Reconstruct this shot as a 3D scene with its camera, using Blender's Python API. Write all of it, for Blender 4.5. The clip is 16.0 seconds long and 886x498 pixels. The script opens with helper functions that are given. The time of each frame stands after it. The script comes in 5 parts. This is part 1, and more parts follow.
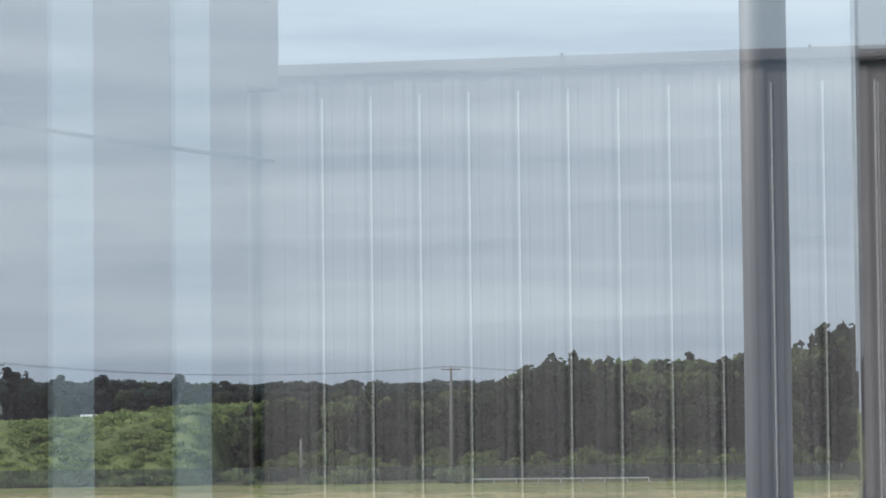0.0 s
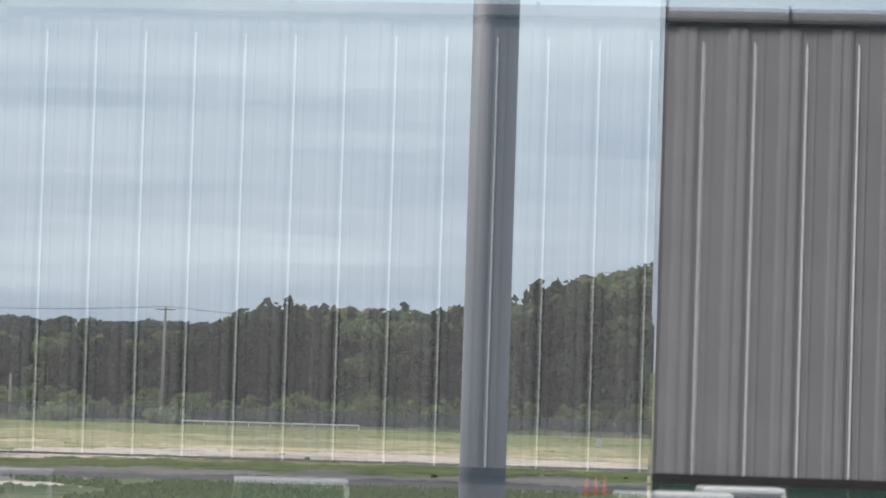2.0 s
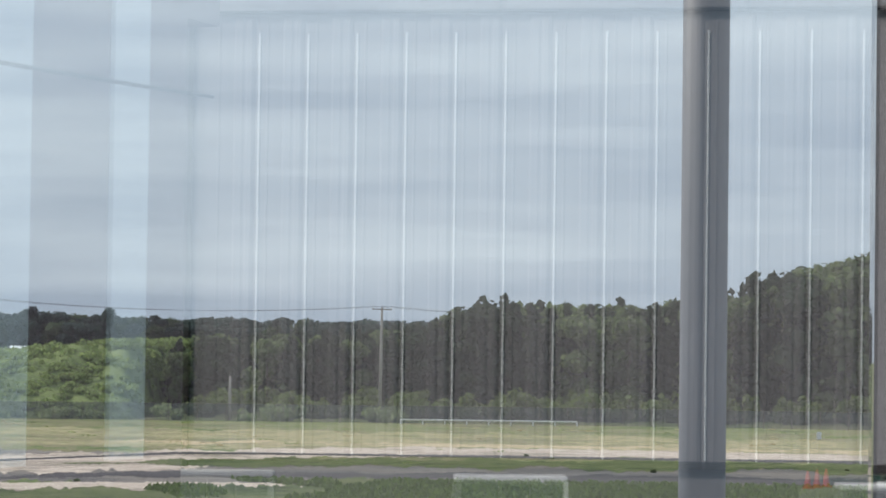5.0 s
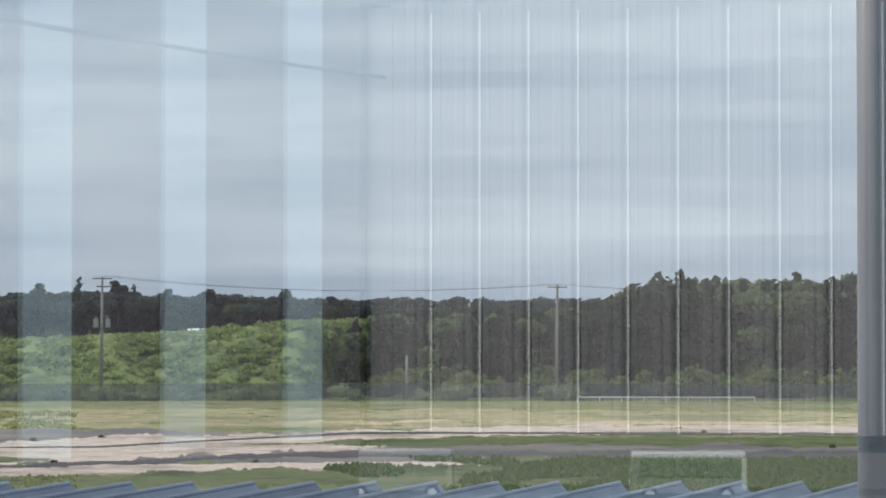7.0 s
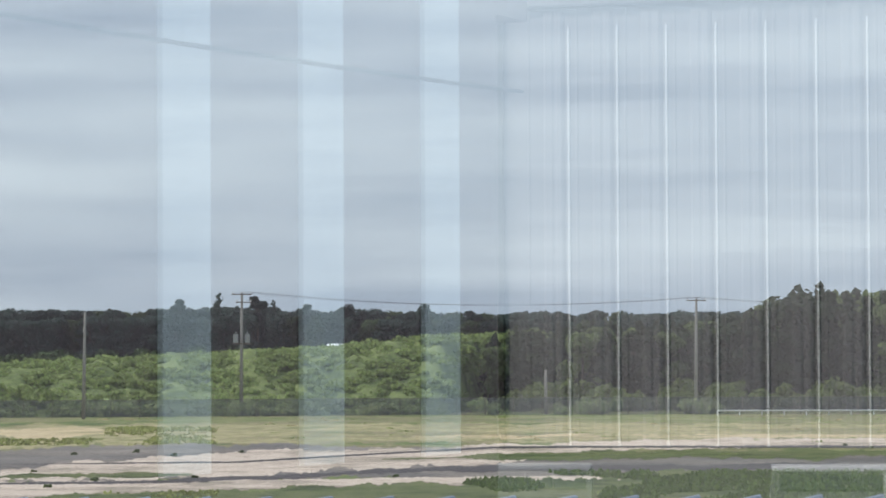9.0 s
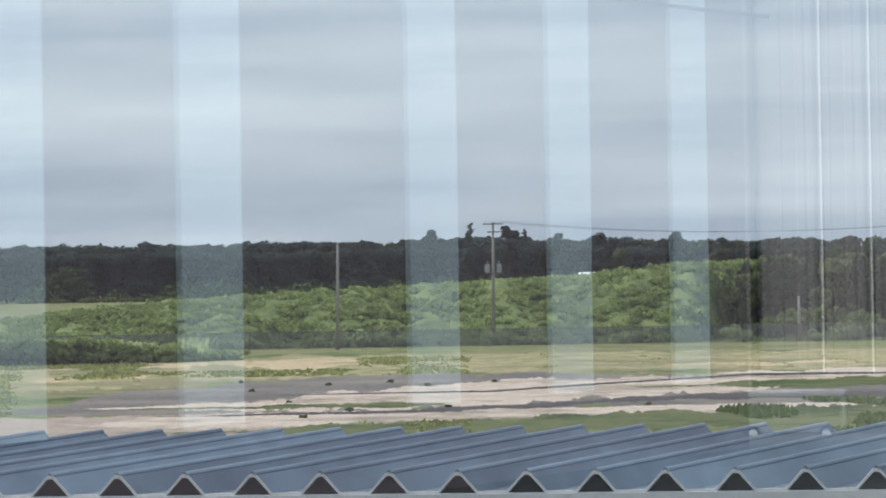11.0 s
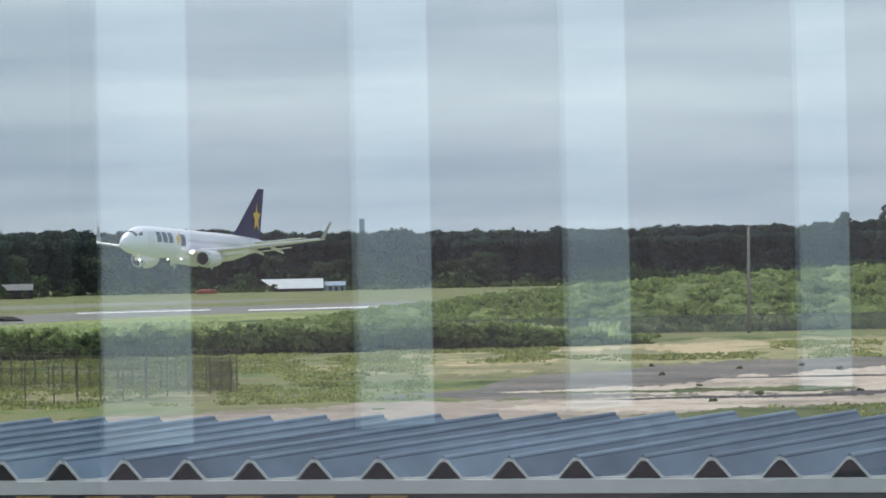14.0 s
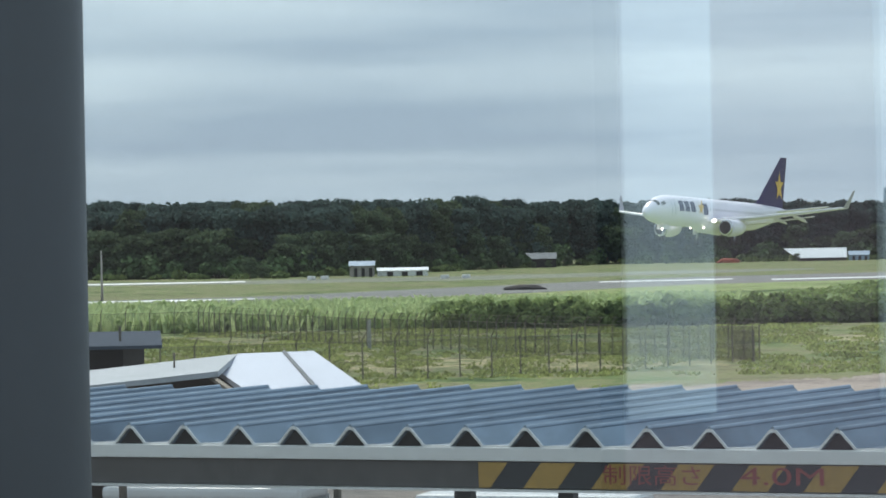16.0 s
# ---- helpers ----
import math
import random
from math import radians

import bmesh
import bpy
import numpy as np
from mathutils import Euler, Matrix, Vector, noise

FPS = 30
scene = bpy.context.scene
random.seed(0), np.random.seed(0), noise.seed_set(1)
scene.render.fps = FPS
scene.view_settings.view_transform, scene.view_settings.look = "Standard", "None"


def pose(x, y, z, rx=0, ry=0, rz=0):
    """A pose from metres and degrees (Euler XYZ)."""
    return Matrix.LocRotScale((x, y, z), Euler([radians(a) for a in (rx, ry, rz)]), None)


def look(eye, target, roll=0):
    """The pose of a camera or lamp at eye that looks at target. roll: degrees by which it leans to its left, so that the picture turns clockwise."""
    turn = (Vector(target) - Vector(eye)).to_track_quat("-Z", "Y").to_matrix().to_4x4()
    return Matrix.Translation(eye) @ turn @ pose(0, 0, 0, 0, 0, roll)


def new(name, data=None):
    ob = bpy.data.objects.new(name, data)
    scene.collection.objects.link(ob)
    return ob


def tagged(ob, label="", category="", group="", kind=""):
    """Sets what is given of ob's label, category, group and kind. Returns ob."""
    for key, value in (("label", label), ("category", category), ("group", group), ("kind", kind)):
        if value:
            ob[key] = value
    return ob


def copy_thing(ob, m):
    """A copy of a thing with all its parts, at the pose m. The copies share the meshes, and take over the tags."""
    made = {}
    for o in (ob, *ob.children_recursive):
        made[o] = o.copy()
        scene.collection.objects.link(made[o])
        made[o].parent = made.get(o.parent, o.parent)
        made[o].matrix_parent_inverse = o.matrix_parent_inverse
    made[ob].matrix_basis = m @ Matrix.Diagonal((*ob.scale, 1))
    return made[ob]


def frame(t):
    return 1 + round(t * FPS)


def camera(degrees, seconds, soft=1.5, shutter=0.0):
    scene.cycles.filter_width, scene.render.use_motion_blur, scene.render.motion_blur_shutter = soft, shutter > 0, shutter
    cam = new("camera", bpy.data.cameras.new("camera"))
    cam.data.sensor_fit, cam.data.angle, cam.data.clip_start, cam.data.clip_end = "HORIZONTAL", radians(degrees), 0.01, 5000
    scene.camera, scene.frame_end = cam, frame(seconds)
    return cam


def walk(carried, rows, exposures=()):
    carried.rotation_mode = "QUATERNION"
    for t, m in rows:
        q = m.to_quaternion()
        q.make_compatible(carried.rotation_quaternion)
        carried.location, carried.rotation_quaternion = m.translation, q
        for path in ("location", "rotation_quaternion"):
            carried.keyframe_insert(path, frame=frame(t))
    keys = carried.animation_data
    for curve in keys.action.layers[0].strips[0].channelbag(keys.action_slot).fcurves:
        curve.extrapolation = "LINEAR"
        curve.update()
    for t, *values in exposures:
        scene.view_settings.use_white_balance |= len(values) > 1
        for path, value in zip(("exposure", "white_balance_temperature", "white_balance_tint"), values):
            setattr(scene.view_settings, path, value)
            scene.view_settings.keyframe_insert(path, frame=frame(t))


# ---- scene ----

# ---------------------------------------------------------------- camera
EYE = 6.5          # metres above the airfield
cam = camera(16.5, 16.0, soft=1.6)
# seconds, sideways drift, pan to the left, tilt, lean (degrees)
PAN = [
    (0.0, 0.035, 0.113, 3.085, -0.58),
    (0.5, 0.025, -2.454, 2.524, 0.786),
    (1.0, 0.022, -4.361, 1.89, 0.823),
    (1.5, 0.003, -5.265, 2.002, 1.315),
    (2.0, 0.0, -5.17, 2.126, 1.782),
    (2.5, 0.0, -4.542, 2.105, 1.965),
    (3.0, 0.005, -4.015, 2.041, 1.876),
    (5.3, 0.0, -0.366, 1.982, 0.554),
    (5.5, 0.0, 0.227, 2.015, 0.446),
    (6.0, 0.0, 1.48, 1.996, 0.423),
    (6.5, 0.0, 1.808, 1.82, 0.272),
    (7.0, 0.0, 2.121, 1.543, 0.017),
    (7.5, 0.0, 2.44, 1.423, -0.153),
    (8.0, 0.0, 3.028, 1.698, -0.267),
    (8.2, 0.0, 3.431, 1.848, -0.269),
    (10.3, 0.019, 6.789, 1.228, -0.444),
    (10.5, 0.021, 7.288, 0.955, -0.536),
    (11.0, 0.036, 9.433, 0.527, -0.916),
    (11.5, 0.051, 13.034, 0.446, -0.924),
    (12.0, 0.066, 13.922, -0.087, -0.862),
    (12.5, 0.085, 12.925, 0.747, 0.214),
    (13.0, 0.146, 13.678, 1.044, 0.245),
    (13.5, 0.207, 15.475, 0.533, -0.923),
    (14.0, 0.205, 17.159, 0.359, -1.2),
    (14.5, 0.204, 19.31, 0.205, -1.198),
    (15.0, 0.202, 21.711, -0.011, -1.051),
    (15.5, 0.2, 24.145, 0.039, -0.999),
    (16.0, 0.199, 26.94, -0.027, -1.098),
]
walk(cam, [(t, pose(x, 0, EYE, 90, 0, pan) @ pose(0, 0, 0, tilt, 0, 0) @ pose(0, 0, 0, 0, 0, lean)) for t, x, pan, tilt, lean in PAN],
     exposures=[(0, -0.26, 6500, 10), (0.5, -0.16, 6500, 10), (1.0, 0.15, 6500, 10), (1.5, 0.15, 6500, 10), (2.0, -0.02, 6500, 10), (3.2, -0.06, 6500, 10), (5.3, -0.08, 6500, 10), (7.0, -0.07, 6500, 10), (7.5, -0.02, 6500, 10), (8.2, -0.01, 6500, 10), (10.3, 0.03, 6500, 10), (11.0, 0.03, 6500, 10), (11.5, -0.11, 6500, 10), (12.0, -0.06, 6500, 10),
                (12.5, -0.04, 6500, 10), (13.0, -0.29, 6480, 9), (13.5, -0.1, 6450, 8), (14.5, 0.02, 6400, 7), (15.5, 0.14, 6300, 5), (16.0, 0.12, 6250, 4)])

# ---------------------------------------------------------------- world, sun, exposure
SUN_EL, SUN_AZ = 48.0, 50.0        # degrees; azimuth counted from +y towards -x
sun_dir = Vector((-math.sin(radians(SUN_AZ)) * math.cos(radians(SUN_EL)), math.cos(radians(SUN_AZ)) * math.cos(radians(SUN_EL)), math.sin(radians(SUN_EL))))
sun = new("sun", bpy.data.lights.new("sun", "SUN"))
sun.data.energy, sun.data.angle, sun.data.color = 4.4, radians(5), (1.0, 0.94, 0.86)
sun.matrix_world = look((0, 0, 60), Vector((0, 0, 60)) - sun_dir)

world = bpy.data.worlds.new("world")
scene.world = world
world.use_nodes = True
wn, wl = world.node_tree.nodes, world.node_tree.links
wn.clear()
sky = wn.new("ShaderNodeTexSky")
sky.sky_type, sky.sun_disc = "NISHITA", False
sky.sun_elevation, sky.sun_rotation = radians(SUN_EL), radians(-SUN_AZ)
tc = wn.new("ShaderNodeTexCoord")
mp = wn.new("ShaderNodeMapping")
mp.inputs["Scale"].default_value = (2.2, 2.2, 25.0)
cl = wn.new("ShaderNodeTexNoise")
cl.inputs["Scale"].default_value, cl.inputs["Detail"].default_value, cl.inputs["Roughness"].default_value = 1.6, 5.0, 0.55
cr = wn.new("ShaderNodeValToRGB")
cr.color_ramp.elements[0].position, cr.color_ramp.elements[0].color = 0.33, (5.0, 6.45, 8.3, 1)
cr.color_ramp.elements[1].position, cr.color_ramp.elements[1].color = 0.68, (9.3, 11.0, 12.3, 1)
mix = wn.new("ShaderNodeMixRGB")
mix.inputs[0].default_value = 0.88
bg = wn.new("ShaderNodeBackground")
bg.inputs["Strength"].default_value = 0.1
wo = wn.new("ShaderNodeOutputWorld")
wl.new(tc.outputs["Generated"], mp.inputs["Vector"])
wl.new(mp.outputs["Vector"], cl.inputs["Vector"])
sep = wn.new("ShaderNodeSeparateXYZ")
lift = wn.new("ShaderNodeMath")
lift.operation, lift.inputs[1].default_value = "MULTIPLY_ADD", 1.6      # cloud cover thickens upwards
clamp = wn.new("ShaderNodeMath")
clamp.operation, clamp.inputs[1].default_value = "MINIMUM", 0.11
shift = wn.new("ShaderNodeMath")
shift.operation, shift.inputs[1].default_value = "SUBTRACT", 0.09
wl.new(tc.outputs["Generated"], sep.inputs[0])
wl.new(sep.outputs["Z"], clamp.inputs[0])
wl.new(clamp.outputs[0], lift.inputs[0])
wl.new(cl.outputs["Fac"], lift.inputs[2])
wl.new(lift.outputs[0], shift.inputs[0])
wl.new(shift.outputs[0], cr.inputs["Fac"])
wl.new(sky.outputs["Color"], mix.inputs[1])
wl.new(cr.outputs["Color"], mix.inputs[2])
wl.new(mix.outputs["Color"], bg.inputs["Color"])
wl.new(bg.outputs["Background"], wo.inputs["Surface"])

# ---------------------------------------------------------------- materials


def mat(name, colour, rough=0.7, metal=0.0, vary=0.25, scale=1.0, fine=None, bump=0.0, island=0.0, second=None, patch=None, spec=0.5, thin=0.0, each=0.0):
    """A surface with broad stains and fine grain. second, patch: another colour in noisy patches of that scale."""
    m = bpy.data.materials.new(name)
    m.use_nodes = True
    n, l = m.node_tree.nodes, m.node_tree.links
    b = n["Principled BSDF"]
    b.inputs["Roughness"].default_value, b.inputs["Metallic"].default_value = rough, metal
    b.inputs["Specular IOR Level"].default_value = spec
    geo = n.new("ShaderNodeNewGeometry")
    big = n.new("ShaderNodeTexNoise")
    big.inputs["Scale"].default_value, big.inputs["Detail"].default_value = scale, 4
    small = n.new("ShaderNodeTexNoise")
    small.inputs["Scale"].default_value, small.inputs["Detail"].default_value = fine or scale * 9, 3
    for k in (big, small):
        l.new(geo.outputs["Position"], k.inputs["Vector"])
    add = n.new("ShaderNodeMath")
    add.operation = "ADD"
    l.new(big.outputs["Fac"], add.inputs[0])
    l.new(small.outputs["Fac"], add.inputs[1])
    last = add.outputs[0]
    if island:
        isl = n.new("ShaderNodeMath")
        isl.operation, isl.inputs[1].default_value = "MULTIPLY_ADD", island
        l.new(geo.outputs["Random Per Island"], isl.inputs[0])
        l.new(last, isl.inputs[2])
        last = isl.outputs[0]
    if each:
        oi, ea = n.new("ShaderNodeObjectInfo"), n.new("ShaderNodeMath")
        ea.operation, ea.inputs[1].default_value = "MULTIPLY_ADD", each
        l.new(oi.outputs["Random"], ea.inputs[0])
        l.new(last, ea.inputs[2])
        last = ea.outputs[0]
    rng = n.new("ShaderNodeMapRange")
    rng.inputs["From Min"].default_value, rng.inputs["From Max"].default_value = 0.6, 1.4 + island + each
    rng.inputs["To Min"].default_value, rng.inputs["To Max"].default_value = 1 - vary, 1 + vary
    l.new(last, rng.inputs["Value"])
    col = n.new("ShaderNodeMixRGB")
    col.blend_type, col.inputs[0].default_value = "MULTIPLY", 1
    col.inputs[1].default_value = (*colour, 1)
    if second:
        pn = n.new("ShaderNodeTexNoise")
        pn.inputs["Scale"].default_value, pn.inputs["Detail"].default_value = patch, 5
        l.new(geo.outputs["Position"], pn.inputs["Vector"])
        pr = n.new("ShaderNodeMapRange")
        pr.inputs["From Min"].default_value, pr.inputs["From Max"].default_value = 0.44, 0.6
        l.new(pn.outputs["Fac"], pr.inputs["Value"])
        two = n.new("ShaderNodeMixRGB")
        two.inputs[1].default_value, two.inputs[2].default_value = (*colour, 1), (*second, 1)
        l.new(pr.outputs["Result"], two.inputs[0])
        l.new(two.outputs["Color"], col.inputs[1])
    l.new(rng.outputs["Result"], col.inputs[2])
    l.new(col.outputs["Color"], b.inputs["Base Color"])
    if bump:
        bp = n.new("ShaderNodeBump")
        bp.inputs["Strength"].default_value = bump
        bp.inputs["Distance"].default_value = 0.3 / (fine or scale * 9)
        l.new(small.outputs["Fac"], bp.inputs["Height"])
        l.new(bp.outputs["Normal"], b.inputs["Normal"])
    if thin:
        tl, mx = n.new("ShaderNodeBsdfTranslucent"), n.new("ShaderNodeMixShader")
        mx.inputs[0].default_value = thin
        l.new(col.outputs["Color"], tl.inputs["Color"])
        l.new(b.outputs[0], mx.inputs[1])
        l.new(tl.outputs[0], mx.inputs[2])
        l.new(mx.outputs[0], n["Material Output"].inputs["Surface"])
    return m


def glass_mat(name, reflect, tint=(1, 1, 1)):
    m = bpy.data.materials.new(name)
    m.use_nodes = True
    n, l = m.node_tree.nodes, m.node_tree.links
    n.clear()
    tr, gl = n.new("ShaderNodeBsdfTransparent"), n.new("ShaderNodeBsdfGlossy")
    tr.inputs["Color"].default_value = (*tint, 1)
    gl.inputs["Roughness"].default_value = 0.007
    mx, out = n.new("ShaderNodeMixShader"), n.new("ShaderNodeOutputMaterial")
    mx.inputs[0].default_value = reflect
    l.new(tr.outputs[0], mx.inputs[1])
    l.new(gl.outputs[0], mx.inputs[2])
    l.new(mx.outputs[0], out.inputs["Surface"])
    return m


def glow(name, colour, strength):
    m = bpy.data.materials.new(name)
    m.use_nodes = True
    b = m.node_tree.nodes["Principled BSDF"]
    b.inputs["Base Color"].default_value = (*colour, 1)
    b.inputs["Emission Color"].default_value, b.inputs["Emission Strength"].default_value = (*colour, 1), strength
    return m


M_GLASS = glass_mat("coated_glass", 0.24)


def meadow(name, stops, scale, low=0.40, high=0.60):
    """Uneven turf: several tones laid over one another at three sizes."""
    m = bpy.data.materials.new(name)
    m.use_nodes = True
    n, l = m.node_tree.nodes, m.node_tree.links
    b = n["Principled BSDF"]
    b.inputs["Roughness"].default_value, b.inputs["Specular IOR Level"].default_value = 0.95, 0.1
    geo = n.new("ShaderNodeNewGeometry")
    total = None
    for k, (sc, wt) in enumerate(((scale, 0.5), (scale * 5, 0.3), (scale * 24, 0.2))):
        t = n.new("ShaderNodeTexNoise")
        t.inputs["Scale"].default_value, t.inputs["Detail"].default_value, t.inputs["Roughness"].default_value = sc, 6, 0.7
        l.new(geo.outputs["Position"], t.inputs["Vector"])
        s = n.new("ShaderNodeMath")
        s.operation, s.inputs[1].default_value = "MULTIPLY_ADD", wt
        l.new(t.outputs["Fac"], s.inputs[0])
        if total is None:
            s.inputs[2].default_value = 0
        else:
            l.new(total, s.inputs[2])
        total = s.outputs[0]
    ramp = n.new("ShaderNodeValToRGB")
    el = ramp.color_ramp.elements
    while len(el) < len(stops):
        el.new(0.5)
    for k, c in enumerate(stops):
        el[k].position, el[k].color = low + (high - low) * k / (len(stops) - 1), (*c, 1)
    l.new(total, ramp.inputs["Fac"])
    l.new(ramp.outputs["Color"], b.inputs["Base Color"])
    return m


M_GRASS = meadow("airfield_turf", [(0.05, 0.08, 0.028), (0.11, 0.155, 0.05), (0.16, 0.195, 0.072), (0.235, 0.225, 0.115), (0.17, 0.155, 0.09), (0.10, 0.145, 0.048)], 0.05, 0.42, 0.58)
M_LUSH = meadow("lush_turf", [(0.035, 0.052, 0.02), (0.075, 0.105, 0.034), (0.14, 0.155, 0.068), (0.055, 0.075, 0.03)], 0.12, 0.42, 0.58)
M_DRY = meadow("dry_turf", [(0.11, 0.15, 0.055), (0.24, 0.24, 0.11), (0.44, 0.37, 0.23), (0.20, 0.22, 0.09), (0.27, 0.22, 0.15), (0.14, 0.18, 0.07)], 0.06, 0.42, 0.58)
M_SAND = meadow("bare_sand", [(0.25, 0.21, 0.175), (0.45, 0.375, 0.31), (0.58, 0.50, 0.425), (0.41, 0.345, 0.285), (0.28, 0.245, 0.20), (0.22, 0.225, 0.125)], 0.07, 0.40, 0.62)
M_ASPHALT = mat("asphalt", (0.13, 0.122, 0.115), 0.9, vary=0.45, scale=0.1, fine=2, spec=0.2, second=(0.185, 0.165, 0.145), patch=0.12)
M_RUNWAY = mat("runway_concrete", (0.17, 0.168, 0.16), 0.85, vary=0.2, scale=0.03, fine=0.5, spec=0.3)
M_PAINT_W = mat("white_road_paint", (0.8, 0.8, 0.78), 0.7, vary=0.1, scale=0.2)
M_LEAF_D = mat("pine_foliage", (0.05, 0.068, 0.04), 0.9, vary=0.6, scale=0.15, fine=0.6, island=0.5, spec=0.1, thin=0.4, each=0.4)
M_LEAF_F = mat("forest_foliage", (0.07, 0.1, 0.088), 0.9, vary=0.8, scale=0.05, fine=0.3, island=0.3, spec=0.1, thin=0.35, each=0.7)
M_LEAF_B = mat("broadleaf_foliage", (0.15, 0.19, 0.09), 0.9, vary=0.7, scale=0.15, fine=0.6, island=0.5, spec=0.1, thin=0.5, each=0.5)
M_LEAF_M = mat("forest_edge_leaves", (0.088, 0.118, 0.066), 0.9, vary=0.7, scale=0.12, fine=0.6, island=0.4, spec=0.1, thin=0.35, each=0.6)
M_LEAF_L = mat("shrub_foliage", (0.27, 0.34, 0.13), 0.9, vary=0.55, scale=0.12, fine=0.9, island=0.6, spec=0.1, thin=0.45)
M_REED = mat("reed_foliage", (0.44, 0.52, 0.26), 0.9, vary=0.4, scale=0.2, fine=1.5, island=0.6, spec=0.1, thin=0.5)
M_BARK = mat("bark", (0.10, 0.075, 0.055), 0.95, vary=0.4, scale=1, fine=8)
M_STEEL = mat("galvanised_roofing", (0.265, 0.332, 0.41), 0.34, 0.5, vary=0.2, scale=0.4, fine=5, second=(0.175, 0.225, 0.29), patch=0.5)
M_LIGHTMETAL = mat("pale_painted_metal", (0.74, 0.74, 0.72), 0.55, 0.0, vary=0.12, scale=0.8, fine=14)
# near-black; also laid in gaps and hollows to stand in for their shade
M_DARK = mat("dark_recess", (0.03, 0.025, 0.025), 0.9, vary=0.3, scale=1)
M_POST = mat("grey_painted_post", (0.034, 0.044, 0.056), 0.5, 0.0, vary=0.12, scale=1.2, fine=20)
M_CLAD = mat("hangar_cladding", (0.212, 0.199, 0.207), 0.6, 0.0, vary=0.1, scale=0.06, fine=0.5)
# darker copy of the cladding: gap shade in its colour; the gutter shares it
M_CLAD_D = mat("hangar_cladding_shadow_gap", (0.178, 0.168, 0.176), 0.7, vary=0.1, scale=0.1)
M_CLAD_W = mat("white_cover_strip", (0.70, 0.70, 0.69), 0.3, vary=0.05, scale=0.1)
M_PINK = mat("brownish_pink_siding", (0.25, 0.185, 0.19), 0.8, vary=0.12, scale=0.4, fine=5)
M_PANEL_W = mat("white_wall_panel", (0.78, 0.82, 0.84), 0.5, vary=0.06, scale=0.5, fine=6)
M_CONC = mat("concrete", (0.33, 0.32, 0.30), 0.85, vary=0.2, scale=0.4, fine=6)
M_POLE = mat("pole_concrete", (0.29, 0.272, 0.245), 0.85, vary=0.2, scale=0.3, fine=4)
M_WIRE = mat("dark_wire", (0.05, 0.05, 0.05), 0.6, vary=0.1, scale=1)
M_FENCE = mat("weathered_fence_steel", (0.15, 0.13, 0.105), 0.7, 0.3, vary=0.3, scale=1, fine=6)

# ---------------------------------------------------------------- mesh helpers


def finish(name, bm, material, parent=None, smooth=False):
    me = bpy.data.meshes.new(name)
    bm.to_mesh(me)
    bm.free()
    if smooth:
        for p in me.polygons:
            p.use_smooth = True
    for m in (material if isinstance(material, (list, tuple)) else [material]):
        me.materials.append(m)
    ob = new(name, me)
    if parent:
        ob.parent = parent
    return ob


def part(name, bm, material, parent, label="", smooth=False):
    ob = finish(name, bm, material, parent, smooth)
    return tagged(ob, label) if label else ob


def from_lists(name, verts, faces, material, parent=None, smooth=False):
    me = bpy.data.meshes.new(name)
    me.from_pydata(verts, [], faces)
    me.update()
    if smooth:
        for p in me.polygons:
            p.use_smooth = True
    me.materials.append(material)
    ob = new(name, me)
    if parent:
        ob.parent = parent
    return ob


def box(bm, x0, x1, y0, y1, z0, z1, bevel=0.0, m=None):
    r = bmesh.ops.create_cube(bm, size=1)
    vs = r["verts"]
    for v in vs:
        v.co = Vector((x0 + (v.co.x + 0.5) * (x1 - x0), y0 + (v.co.y + 0.5) * (y1 - y0), z0 + (v.co.z + 0.5) * (z1 - z0)))
    if bevel:
        es = list({e for v in vs for e in v.link_edges})
        out = bmesh.ops.bevel(bm, geom=es, offset=bevel, segments=2, affect="EDGES", profile=0.5)
        vs = list({v for f in out["faces"] for v in f.verts} | {v for v in vs if v.is_valid})
    if m is not None:
        bmesh.ops.transform(bm, matrix=m, verts=vs)
    return vs


def boxed(*a, **k):
    bm = bmesh.new()
    box(bm, *a, **k)
    return bm


def tube(bm, a, b, r0, r1=None, n=10):
    a, b = Vector(a), Vector(b)
    d = b - a
    q = d.to_track_quat("Z", "Y").to_matrix().to_4x4()
    bmesh.ops.create_cone(bm, cap_ends=True, segments=n, radius1=r0, radius2=r0 if r1 is None else r1, depth=d.length, matrix=Matrix.Translation((a + b) / 2) @ q)


def tubed(*a, **k):
    bm = bmesh.new()
    tube(bm, *a, **k)
    return bm


def polar(az, dist, z=0.0):
    """A place on the plan: degrees to the left of +y, metres from the viewpoint."""
    return Vector((-dist * math.sin(radians(az)), dist * math.cos(radians(az)), z))


def empty(name, at=(0, 0, 0), turn=0):
    ob = new(name)
    ob.matrix_basis = pose(*at, 0, 0, turn)
    return ob


# ---------------------------------------------------------------- ground
ground = from_lists("ground", [(-4500, -4500, 0), (4500, -4500, 0), (4500, 4500, 0), (-4500, 4500, 0)], [(0, 1, 2, 3)], M_GRASS)
tagged(ground, "flat airfield ground with green and yellowing grass", "ground", kind="structure")
rng = random.Random(4)


